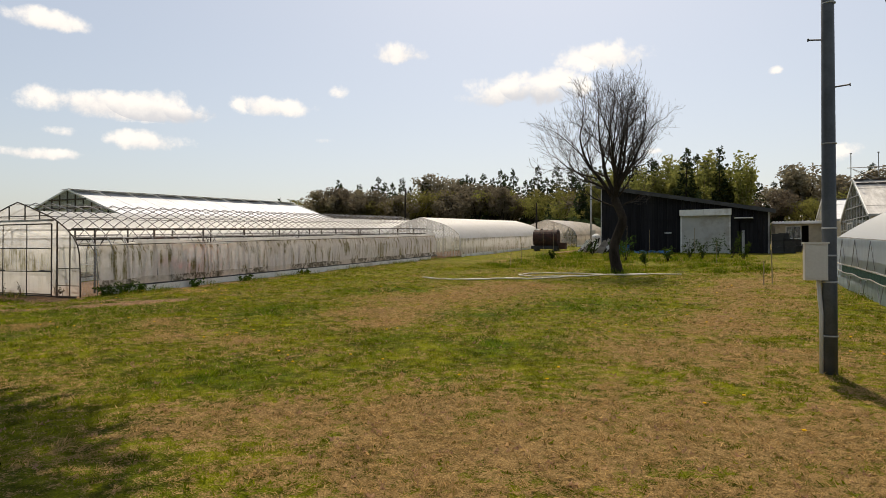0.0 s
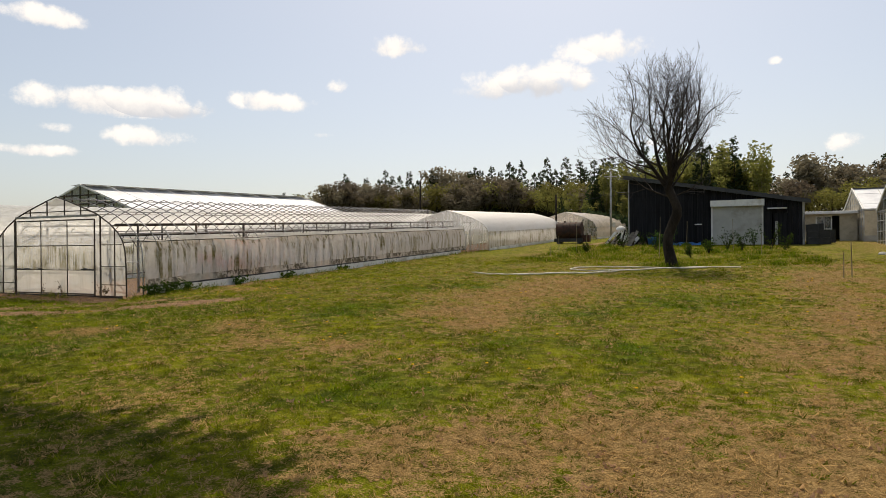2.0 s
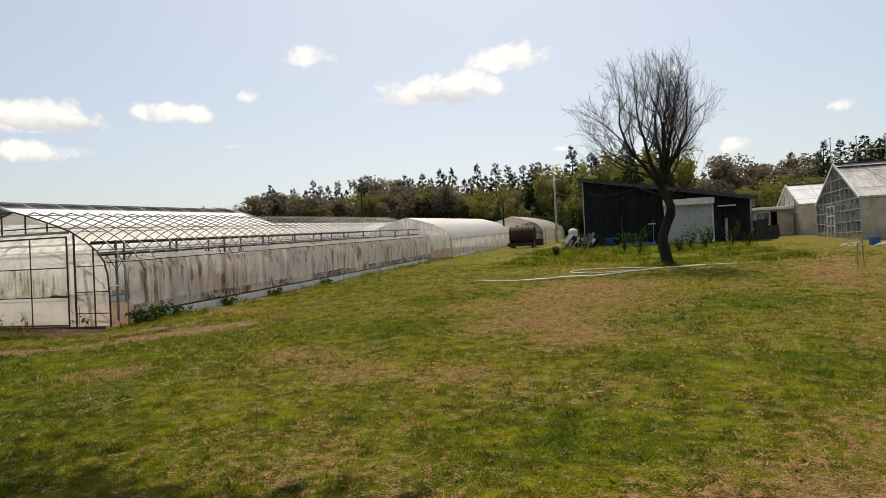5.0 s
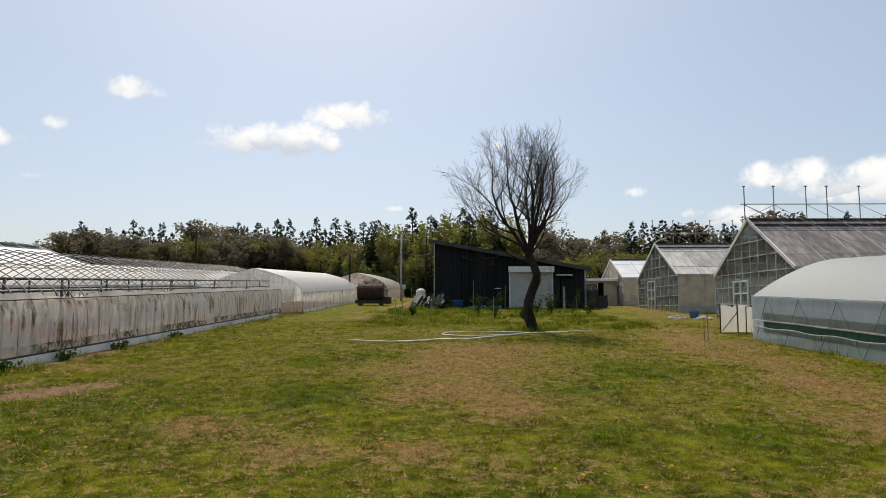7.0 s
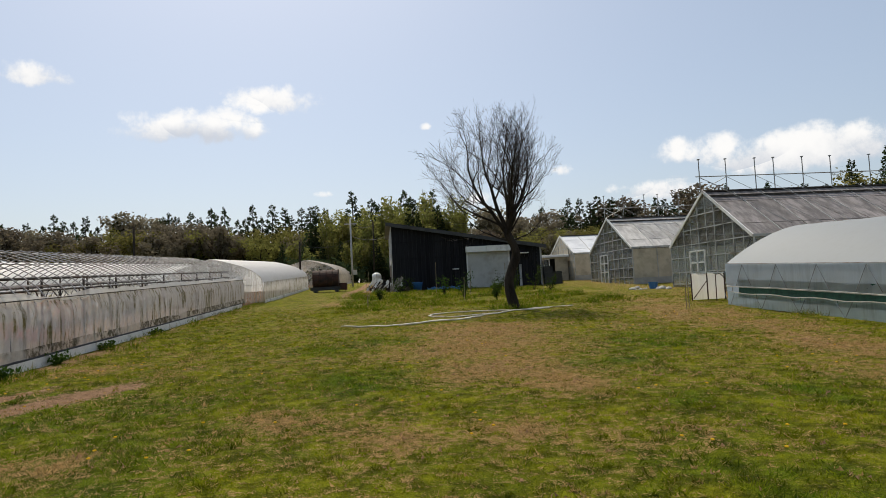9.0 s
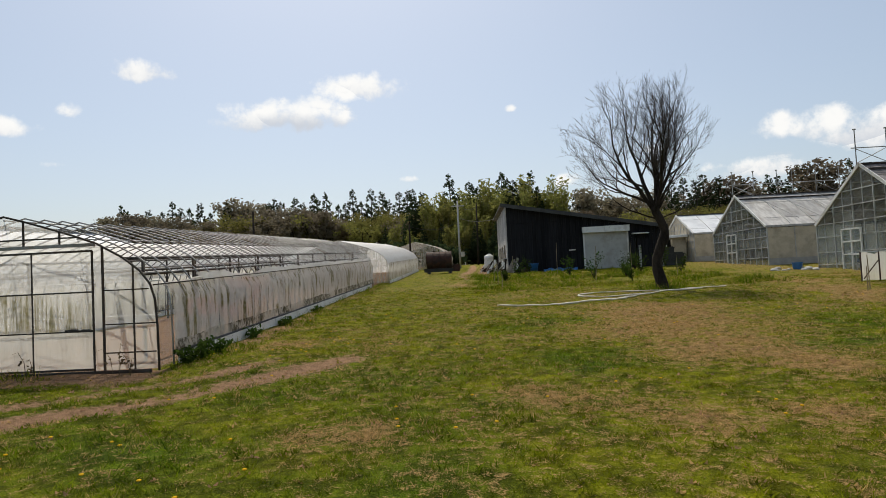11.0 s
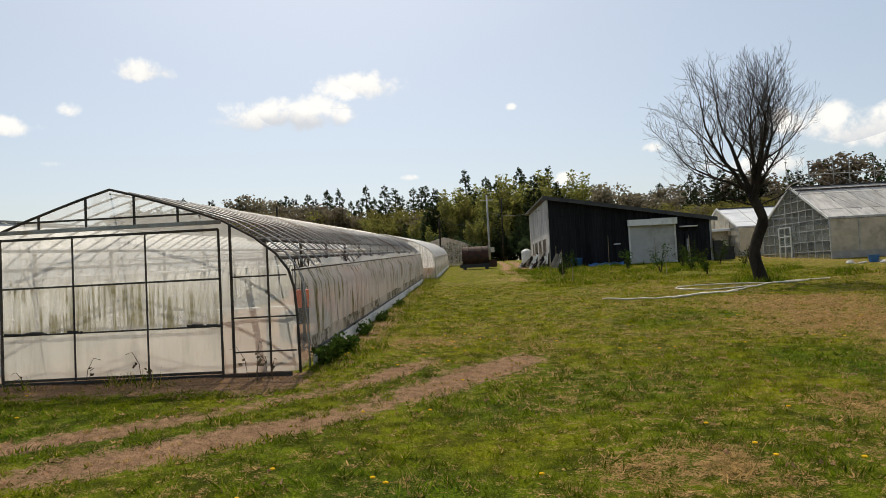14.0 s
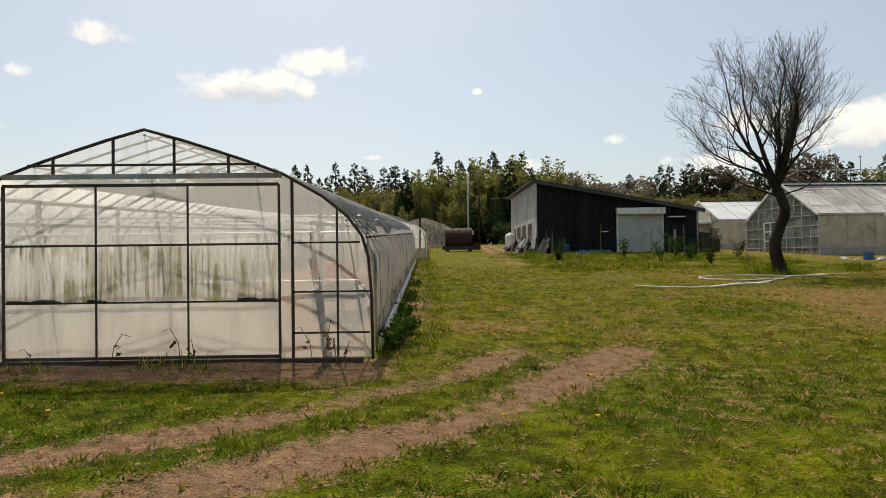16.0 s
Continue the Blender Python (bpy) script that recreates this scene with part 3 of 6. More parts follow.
def wear(x, y):
    """Dryness, bare soil and lush growth of the meadow at a place, each 0 to 1."""
    n1 = noise.noise(Vector((x * 0.23, y * 0.23, 3.1)))
    n2 = noise.noise(Vector((x * 0.75, y * 0.75, 8.7)))
    n3 = noise.noise(Vector((x * 2.3, y * 2.3, 1.9)))
    dry = 0.25 + 0.20 * n1 + 0.24 * n2 + 0.24 * n3
    dry += (0.40 + 0.35 * n2 + 0.25 * n3) * math.exp(-(seg_dist(x, y, LANE) / 1.5) ** 2)
    for bx, by, br in DRIES:
        d2 = ((x - bx) ** 2 + (y - by) ** 2) / (br * br)
        if d2 < 8:
            dry += (0.58 + 0.4 * n3) * math.exp(-d2)
    soil = 0.0
    for rut, w in ((RUT_A, 0.36), (RUT_B, 0.25), (RUT_C, 0.4), (RUT_D, 0.4)):
        soil = max(soil, 0.95 * math.exp(-(seg_dist(x, y, rut) / w) ** 2 / 1.3) * (0.85 + 0.5 * n2 + 0.25 * n3))
    if -21 < x < -14 and 9.6 < y < 11.7:
        soil = max(soil, 0.75 * smooth_step(9.9, 11.0, y) * smooth_step(-14.4, -15.2, x) + 0.2 * n3)
    if -15.1 < x < -13 and 12 < y < 36:
        soil = max(soil, 0.55 * smooth_step(-14.2, -14.7, x) + 0.25 * n2)
    if -20 < x < -15.2 and y > 11.6:
        soil = 0.85
    green = 0.08 + 0.22 * n2 + 0.15 * n3
    for bx, by, br in GREENS:
        d2 = ((x - bx) ** 2 + (y - by) ** 2) / (br * br)
        if d2 < 8:
            k = math.exp(-d2) * max(0.0, 0.55 + 1.5 * n3)
            green += 0.9 * k
            dry -= 0.5 * k
    bed = smooth_step(25.5, 27.5, y + 0.12 * x) * smooth_step(44.5, 43, y) * smooth_step(-10.6, -9.2, x) * smooth_step(2.6, 1.2, x)
    green += 0.12 * bed
    dry -= 0.10 * bed
    dry += 0.22 * smooth_step(3.5, 6.0, x) - 0.06 * smooth_step(-9, -13, x)
    lush = smooth_step(-8.0, -11.0, x) * smooth_step(14.0, 9.5, y) * (0.75 + 0.9 * n2)
    green += 0.6 * lush
    dry -= 0.12 * lush
    return (min(1, max(0, dry)), min(1, max(0, soil)), min(1, max(0, green)))


def relief(x, y):
    """Small humps and hollows on the lie of the land."""
    near = smooth_step(70, 30, abs(y - 15)) * smooth_step(60, 30, abs(x))
    h = 0.05 * noise.noise(Vector((x * 0.35, y * 0.35, 0))) + 0.022 * noise.noise(Vector((x * 1.6, y * 1.6, 5)))
    rut = max(math.exp(-(seg_dist(x, y, RUT_A) / 0.25) ** 2), math.exp(-(seg_dist(x, y, RUT_B) / 0.22) ** 2))
    return (h - 0.035 * rut) * near


def ground_z(x, y):
    return gz(x, y) + relief(x, y)


def lines(lo, hi, step, far):
    mid = list(np.arange(lo, hi + 1e-6, step))
    d, out = step, 0.0
    rim = []
    while out < far:
        d *= 1.28
        out += d
        rim.append(out)
    return [lo - r for r in reversed(rim)] + mid + [hi + r for r in rim]


gx, gy = lines(-22, 8, 0.22, 2500), lines(-2, 30, 0.22, 2500)
gverts = [(x, y, ground_z(x, y)) for y in gy for x in gx]
gw = len(gx)
gfaces = [(j * gw + i, j * gw + i + 1, (j + 1) * gw + i + 1, (j + 1) * gw + i) for j in range(len(gy) - 1) for i in range(gw - 1)]
gme = bpy.data.meshes.new("ground")
gme.from_pydata(gverts, [], gfaces)
gcol = gme.color_attributes.new("wear", "FLOAT_COLOR", "POINT")
gcol.data.foreach_set("color", np.array([(*wear(x, y), 1.0) for x, y, z in gverts], dtype=np.float32).ravel())
gme.materials.append(M_GROUND)
gme.shade_smooth()
tagged(new("ground", gme), "mown meadow with green, straw-dry and trampled patches", "ground", kind="structure")

# ---------------------------------------------------------------- film greenhouses
PROFILE = ((2.48, 0.0), (2.47, 0.7), (2.44, 1.12), (2.37, 1.36), (2.21, 1.58), (1.94, 1.80), (1.51, 2.05), (1.14, 2.19), (0.77, 2.315), (0.40, 2.435), (0.0, 2.55))


def arch(half, height):
    """The hoop's line from the near foot over the ridge to the far foot."""
    right = [(x * half / 2.48, z * height / 2.52) for x, z in PROFILE]
    return right + [(-x, z) for x, z in right[-2::-1]]


def hoop_mesh(half, height, r, material):
    return Geo().tube([(x, 0, z) for x, z in arch(half, height)], r, 6).mesh("hoop", material, smooth=True)


def arch_z(half, height, x):
    line = [(a, b) for a, b in arch(half, height) if a >= 0]
    ax = abs(x)
    for (x1, z1), (x2, z2) in zip(line, line[1:]):
        if x2 <= ax <= x1 and x1 > x2:
            return z1 + (z2 - z1) * (x1 - ax) / (x1 - x2)
    return 0.0


def follow(x, y0, y1, h, step=1.0):
    n = max(1, round((y1 - y0) / step))
    return [(x, y0 + (y1 - y0) * i / n, gz(x, y0 + (y1 - y0) * i / n) + h) for i in range(n + 1)]


def gable_frame(house, xc, y, half, height, door_half, door_top):
    """The end wall: film skin, frame bars, a wide sliding door with its own frame, film and rails."""
    g = lambda x: gz(xc, y)
    z0 = g(0)
    skin = Geo()
    top = [(x, z) for x, z in arch(half, height)]
    cols = [xc + x for x, z in top]
    skin.sheet([[(xc + x, y + 0.02 + 0.012 * math.sin(7 * x + 3 * k), z0 + 0.03 + (z - 0.03) * k / 6) for x, z in top] for k in range(7)])
    part("end_film", skin, M_FILM_WALL, house, "cloudy plastic film stretched over the end wall", smooth=True)
    part("end_hoop", Geo().tube([(xc + x, y, z0 + z) for x, z in top], 0.018, 8), M_DARKPIPE, house, "dark steel end hoop", smooth=True)
    bars = []
    # posts either side of the door, and at the centre bay lines
    for sx in (-1, 1):
        bars.append(((xc + sx * (door_half + 0.13), y - 0.01, z0 - 0.05), (xc + sx * (door_half + 0.13), y - 0.01, z0 + arch_z(half, height, door_half + 0.13)), 0.03))
        bars.append(((xc + sx * (door_half + 0.62), y - 0.01, z0), (xc + sx * (door_half + 0.62), y - 0.01, z0 + arch_z(half, height, door_half + 0.62)), 0.022))
        for h in (0.30, 0.75, 1.29):
            bars.append(((xc + sx * (door_half + 0.13), y - 0.015, z0 + h), (xc + sx * (half - 0.03 if h < 1.2 else half - 0.13), y - 0.015, z0 + h), 0.02))
    bars.append(((xc - 1.25, y - 0.012, z0 + 2.16), (xc + 1.25, y - 0.012, z0 + 2.16), 0.024))
    for bx in (-0.98, -0.33, 0.33, 0.92):
        bars.append(((xc + bx, y - 0.013, z0 + 2.02), (xc + bx, y - 0.013, z0 + arch_z(half, height, bx) - 0.01), 0.024))
    for a, b, w in bars:
        part("frame_bar", Geo().bar(a, b, w, w, (0, 1, 0)), M_DARKPIPE, house)
    part("door_rail", Geo().bar((xc - 1.5, y - 0.04, z0 + 2.03), (xc + 1.5, y - 0.04, z0 + 2.03), 0.05, 0.06, (0, 1, 0)), M_PIPE, house, "pale steel sliding-door rail")
    bays = lambda lo, hi, n: Geo().sheet([[(xc - door_half + 2 * door_half * i / 16, y - 0.055 + 0.006 * math.sin(i * 1.9 + k * 1.3), z0 + lo + (hi - lo) * k / n) for i in range(17)] for k in range(n + 1)])
    door = part("door", bays(1.28, door_top, 3), M_FILM_END, house, "wide sliding door skinned with cloudy film", smooth=True)
    part("middle_film", bays(0.665, 1.28, 4), M_FILM_DOOR, door, "film streaked with run-down algae", smooth=True)
    part("foot_film", bays(0.06, 0.655, 4), M_FILM_LOW, door, "opaque whitish foot film", smooth=True)
    for fx in (-door_half, door_half):
        part("door_stile", Geo().bar((xc + fx, y - 0.07, z0 + 0.03), (xc + fx, y - 0.07, z0 + door_top), 0.024, 0.026, (0, 1, 0)), M_DARKPIPE, door)
    for fx in (-door_half / 3, door_half / 3):
        part("door_mullion", Geo().bar((xc + fx, y - 0.07, z0 + 0.03), (xc + fx, y - 0.07, z0 + door_top), 0.017, 0.018, (0, 1, 0)), M_DARKPIPE, door)
    for h, w in ((0.06, 0.032), (0.66, 0.02), (1.28, 0.024), (door_top, 0.032)):
        part("door_crossbar", Geo().bar((xc - door_half, y - 0.075, z0 + h), (xc + door_half, y - 0.075, z0 + h), w, w, (0, 1, 0)), M_DARKPIPE, door)
    rng = random.Random(4)
    for a, b in ((-door_half + 0.05, -door_half + 0.62), (door_half - 0.45, door_half - 0.02), (-door_half + 0.9, -door_half + 1.1)):
        n = 9
        for k, (h, mat, w) in enumerate(((0.685, M_BLACK, 0.022),)):
            part("torn_tape", Geo().tube([(xc + a + (b - a) * i / n, y - 0.085, z0 + h - 0.015 * i / n + rng.uniform(-0.008, 0.008)) for i in range(n + 1)], [w * rng.uniform(0.5, 1.1) for i in range(n + 1)], 6), mat, door)
    part("sill", Geo().bar((xc - half + 0.1, y - 0.05, z0 + 0.0), (xc + half - 0.1, y - 0.05, z0 + 0.0), 0.06, 0.05, (0, 1, 0)), M_DARKPIPE, house)


def bare_house(name, xc, y0, y1, half, height, label):
    """A pipe greenhouse stripped of its roof film, with film on its ends and skirts."""
    house = thing(name, (xc, y0, gz(xc, y0)), label, "greenhouse")
    gable_frame(house, xc, y0, half, height, 1.48, 1.93)
    hm = hoop_mesh(half, height, 0.0145, M_HOOP)
    n = round((y1 - y0) / 0.5)
    for i in range(1, n + 1):
        y = y0 + (y1 - y0) * i / n
        piece("hoop", hm, house, (xc, y, gz(xc, y)))
    for x, h in ((0, height - 0.03), (1.2, 2.14), (-1.2, 2.14), (2.2, 1.55), (-2.2, 1.55)):
        part("purlin", Geo().tube(follow(xc + x, y0, y1, h, 2), 0.011, 6), M_HOOP, house, smooth=True)
    # the inner row of posts with its two rails and slanting struts
    for x in (1.75, -1.75):
        for h in (1.52, 1.80):
            part("inner_rail", Geo().tube(follow(xc + x, y0 + 0.3, y1, h, 2), 0.026, 6), M_DARKPIPE, house, smooth=True)
        for k in range(int((y1 - y0) / 2.05)):
            y = y0 + 1.0 + k * 2.05
            z = gz(xc, y)
            part("inner_post", Geo().tube([(xc + x, y, z - 0.1), (xc + x, y, z + 1.82)], 0.03, 6), M_DARKPIPE, house, smooth=True)
            for s in (-0.3, 0.3):
                part("strut", Geo().tube([(xc + x, y, z + 1.15), (xc + x, y + s, z + 1.52)], 0.012, 5), M_DARKPIPE, house)
    for k in range(int((y1 - y0) / 3.0)):
        y = y0 + 1.5 + 3 * k
        part("tie_rail", Geo().tube([(xc - 2.2, y, gz(xc, y) + 1.62), (xc + 2.2, y, gz(xc, y) + 1.62)], 0.013, 5), M_PIPE, house)
    for h in (0.85, 1.42):
        part("cross_pipe", Geo().tube([(xc - 2.3, y0 + 0.5, gz(xc, y0) + h), (xc + 2.3, y0 + 0.5, gz(xc, y0) + h)], 0.013, 6), M_WHITE, house, "white plastic cross pipe")
    for sx in (1, -1):
        # film skirt: bellied between hoops, with a slack, wavy top hem
        n = 150
        grid = []
        for i in range(n + 1):
            y = y0 + 0.55 + (y1 - y0 - 0.6) * i / n
            x = xc + sx * (half + 0.015)
            bay = abs(math.sin(math.pi * (y - y0) / 0.5))
            hem = 1.36 + 0.05 * noise.noise(Vector((y * 0.45, sx, 2))) + 0.035 * noise.noise(Vector((y * 1.6, sx, 7)))
            hem -= 0.06 * math.exp(-((y - y0 - 4.5) / 2.0) ** 2)
            z = gz(xc, y)
            row = []
            for k in range(9):
                h = 0.36 + (hem - 0.36) * k / 8
                lean = -0.12 * smooth_step(1.05, 1.4, h) - 0.01
                row.append((x + sx * (lean + 0.02 * bay * math.sin(math.pi * k / 8) + 0.012 * noise.noise(Vector((y * 3, h * 3, sx)))), y, z + h))
            grid.append(row)
        part("side_film", Geo().sheet(grid), M_FILM_SIDE, house, "dirty film skirt streaked with green algae", smooth=True)
        part("splash_band", Geo().sheet([[(xc + sx * (half + 0.012 + 0.012 * noise.noise(Vector((y * 3, h * 3, sx)))), y, gz(xc, y) + h + 0.02 * k * noise.noise(Vector((y * 0.9, 1, sx)))) for k, h in enumerate((0.17, 0.24, 0.31, 0.40))] for y in np.arange(y0 + 0.55, y1, 0.2)]), M_FILM_SPLASH, house, "mud-splashed lower film", smooth=True)
        roll = []
        for i in range(0, n + 1):
            p = Vector(grid[i][8])
            roll.append(p + Vector((-0.03 * sx, 0, 0.0 + 0.012 * noise.noise(Vector((p.y * 2.3, 4, sx))))))
        part("film_roll", Geo().tube(roll, [0.038 + 0.016 * noise.noise(Vector((p.y * 1.3, 9, sx))) for p in roll], 7), M_FILM_ROLL, house, "slack roll of whitish film along the hem", smooth=True)
        # loose film lying over the roll
        part("loose_film", Geo().sheet([[(xc + sx * (half - 0.05 - 0.06 * k / 3), p.y, p.z + 0.01 + (0.10 + 0.09 * noise.noise(Vector((p.y * 0.6, 3, sx)))) * k / 3) for k in range(4)] for p in roll[8:]]), M_FILM_ROLL, house, "whitish film bunched above the hem", smooth=True)
        part("corner_film", Geo().sheet([[(xc + sx * (half + 0.006 + lean), y, gz(xc, y) + h) for h, lean in ((0.05, 0), (0.4, 0), (0.8, -0.01), (1.12, -0.04), (1.34, -0.1))] for y in (y0 + 0.02, y0 + 0.2, y0 + 0.4, y0 + 0.62)]), M_FILM_END, house, "clear corner film", smooth=True)
        part("hem_pipe", Geo().tube(follow(xc + sx * (half - 0.06), y0, y1, 1.36, 2), 0.012, 5), M_DARKPIPE, house, smooth=True)
        part("dark_hem", Geo().tube([(xc + sx * (half + 0.02 + 0.01 * noise.noise(Vector((y * 2, 1, 1)))), y, gz(xc, y) + 0.19 + 0.012 * noise.noise(Vector((y * 3, 5, 1)))) for y in np.arange(y0 + 0.6, y1, 0.25)], 0.022, 6), M_BLACK, house, "dark buried hem of the film", smooth=True)
        for k in range(round((y1 - y0 - 0.6) / 1.8)):
            a = y0 + 0.6 + 1.8 * k
            b = min(a + 1.785, y1)
            za, zb = gz(xc, a), gz(xc, b)
            x = xc + sx * (half + 0.035 + 0.008 * math.sin(k * 2.3))
            part("base_board", Geo().bar((x, a, za + 0.06), (x, b, zb + 0.06), 0.03, 0.22), M_KERB, house)
    return house


def film_house(name, xc, y0, y1, half, height, material, label, skirt=None, open_front=True, ribs=0.6, group=""):
    """A pipe greenhouse with film over the whole roof."""
    house = thing(name, (xc, y0, gz(xc, y0)), label, "greenhouse", group)
    hm = hoop_mesh(half, height, 0.014, M_PIPE)
    n = round((y1 - y0) / ribs)
    for i in range(n + 1):
        y = y0 + (y1 - y0) * i / n
        piece("hoop", hm, house, (xc, y, gz(xc, y)))
    line = arch(half + 0.016, height + 0.016)
    lo = 1 if skirt is None else 2
    grid = []
    for i in range(2 * n + 1):
        y = y0 + (y1 - y0) * i / (2 * n)
        sag = 0.025 * (i % 2)
        grid.append([(xc + x * (1 - sag * 0.4), y, gz(xc, y) + max(0.03, z - sag * (0.6 if z > 1.5 else 0.1) + 0.008 * noise.noise(Vector((x, y, 3))))) for x, z in (line if skirt is None else line[lo:-lo])])
    part("roof_film", Geo().sheet(grid), material, house, smooth=True)
    if skirt is not None:
        for sx in (1, -1):
            part("side_film", Geo().sheet([[(xc + sx * (half + 0.03 + 0.01 * math.sin(5 * y)), y, gz(xc, y) + h) for h in (0.1, 0.4, 0.8, 1.1, 1.16)] for y in np.arange(y0, y1 + 0.01, 0.5)]), skirt, house, "dirty film skirt", smooth=True)
            part("hem_pipe", Geo().tube(follow(xc + sx * (half + 0.02), y0, y1, 1.14, 2), 0.014, 5), M_PIPE, house)
            part("base_board", Geo().bar((xc + sx * (half + 0.04), y0, gz(xc, y0) + 0.06), (xc + sx * (half + 0.04), y1, gz(xc, y1) + 0.06), 0.03, 0.2), M_KERB, house)
    z0 = gz(xc, y0)
    for bx in (-1.6, -0.8, 0.8, 1.6):
        part("end_post", Geo().tube([(xc + bx, y0, z0), (xc + bx, y0, z0 + arch_z(half, height, bx))], 0.016, 5), M_PIPE, house)
    for h in (1.0, 1.75):
        w = half - 0.15 if h < 1.3 else 1.9
        part("end_rail", Geo().tube([(xc - w, y0, z0 + h), (xc + w, y0, z0 + h)], 0.014, 5), M_PIPE, house)
    part("end_film", Geo().sheet([[(xc + x, y0 + 0.03, z0 + 0.04 + (z - 0.04) * k / 4) for x, z in arch(half, height)] for k in range(5)]), M_FILM_CLEAR, house, smooth=True)
    part("end_film", Geo().sheet([[(xc + x, y1 - 0.03, gz(xc, y1) + 0.04 + (z - 0.04) * k / 4) for x, z in arch(half, height)] for k in range(5)]), material, house, smooth=True)
    return house


bare_house("greenhouse", -17.62, 11.6, 34.7, 2.48, 2.52, "pipe-frame greenhouse with bare roof hoops and dirty film walls")
film_house("greenhouse", -17.45, 37.4, 58.5, 2.8, 2.5, M_FILM_WHITE, "film-covered tunnel greenhouse with a bright white roof", M_FILM_SIDE, group="tunnel greenhouses in a row")
film_house("greenhouse", -15.0, 61.0, 88.0, 2.9, 2.6, M_FILM_OLD, "tunnel greenhouse under yellowed pinkish film", M_FILM_OLD, group="tunnel greenhouses in a row")
film_house("greenhouse", -23.3, 12.0, 60.0, 2.6, 2.5, M_FILM_WHITE, "long tunnel greenhouse under white film", M_FILM_SIDE, group="tunnel greenhouses in a row", ribs=1.0)
film_house("greenhouse", -30.5, 19.0, 58.0, 3.0, 2.75, M_FILM_WHITE, "long tunnel greenhouse under white film", M_FILM_SIDE, group="tunnel greenhouses in a row", ribs=1.0)
film_house("greenhouse", -38.2, 21.0, 58.0, 3.0, 2.75, M_FILM_WHITE, "long tunnel greenhouse under white film", M_FILM_SIDE, group="tunnel greenhouses in a row", ribs=1.0)


# ---------------------------------------------------------------- the squat tunnel with a netted vent
def netted_tunnel(xc, y0, y1, half, height):
    house = thing("tunnel_greenhouse", (xc, y0, gz(xc, y0)), "squat tunnel greenhouse, taut white film over green-netted side vents", "greenhouse")
    top = [(math.cos(a), math.sin(a)) for a in (math.pi * i / 22 for i in range(23))]
    prof = [(half * c, 1.38 + (height - 1.38) * (1 - abs(c) ** 1.75)) for c, s in top]
    n = 40
    grid = []
    for i in range(n + 1):
        y = y0 + (y1 - y0) * i / n
        grid.append([(xc + x, y, gz(xc, y) + z + 0.012 * noise.noise(Vector((x * 0.8, y * 0.8, 3))) - 0.012 * (i % 2)) for x, z in prof])
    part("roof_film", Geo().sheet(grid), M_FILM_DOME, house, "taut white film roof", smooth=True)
    for sx in (-1, 1):
        x = xc + sx * half
        pan = []
        for i in range(121):
            y = y0 + (y1 - y0) * i / 120
            low = 0.66 + 0.03 * noise.noise(Vector((y * 0.5, 2, sx)))
            pan.append([(x + sx * (0.02 * noise.noise(Vector((y * 1.8 + k * 0.5, k * 0.6, 6))) + 0.012), y, gz(xc, y) + low + (1.39 - low) * k / 6) for k in range(7)])
        part("side_panel", Geo().sheet(pan), M_FILM_PANEL, house, "creased grey-white side film", smooth=True)
        part("panel_hem", Geo().tube([(x + sx * 0.02, p[0][1], p[0][2]) for p in pan[::4]], 0.02, 6), M_FILM_ROLL, house, smooth=True)
        part("net", Geo().sheet([[(x + sx * 0.004, y, gz(xc, y) + h) for h in (0.3, 0.6, 0.9)] for y in np.arange(y0, y1 + 0.1, 1.0)]), M_NET, house, "dark green insect netting")
        part("skirt", Geo().sheet([[(x + sx * (0.015 + 0.012 * math.sin(9 * y + h)), y, gz(xc, y) + h) for h in (0.02, 0.2, 0.4, 0.46 + 0.02 * math.sin(3 * y))] for y in np.arange(y0, y1 + 0.1, 0.16)]), M_FILM_SKIRT, house, "bluish translucent skirt film", smooth=True)
        part("skirt_rope", Geo().tube([(x + sx * 0.03, y, gz(xc, y) + 0.46 + 0.02 * math.sin(3 * y)) for y in np.arange(y0, y1, 0.4)], 0.014, 5), M_FILM_ROLL, house)
        part("eave_cord", Geo().tube(follow(x + sx * 0.03, y0, y1, 1.39, 1), 0.012, 5), M_PIPE, house)
        k = 0
        for y in np.arange(y0 + 0.4, y1 - 1, 1.75):
            z = gz(xc, y)
            for s in (-0.42, 0.42):
                part("brace", Geo().tube([(x + sx * 0.045, y, z + 1.37), (x + sx * 0.045, y + s, z + 0.70)], 0.008, 5), M_HOOP, house)
                part("brace", Geo().tube([(x + sx * 0.045, y + 0.85, z + 0.05), (x + sx * 0.045, y + 0.85 + s * 0.7, z + 0.45)], 0.009, 5), M_HOOP, house)
        for y in np.arange(y0, y1 + 0.1, 1.2):
            part("side_post", Geo().tube([(x - sx * 0.02, y, gz(xc, y) - 0.1), (x - sx * 0.02, y, gz(xc, y) + 1.38)], 0.016, 5), M_PIPE, house)
    for y in (y0, y1):
        z = gz(xc, y)
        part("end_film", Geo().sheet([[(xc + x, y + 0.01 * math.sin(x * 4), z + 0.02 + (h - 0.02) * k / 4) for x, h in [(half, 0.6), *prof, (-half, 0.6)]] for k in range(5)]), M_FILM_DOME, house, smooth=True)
    hm = Geo().tube([(x, 0, z) for x, z in [(half, 0.0), *[(a * 0.99, b - 0.02) for a, b in prof], (-half, 0.0)]], 0.015, 6).mesh("hoop", M_PIPE, smooth=True)
    for y in np.arange(y0 + 0.1, y1, 0.9):
        piece("hoop", hm, house, (xc, y, gz(xc, y)))
    return house


netted_tunnel(6.3, 1.0, 21.7, 3.0, 2.62)


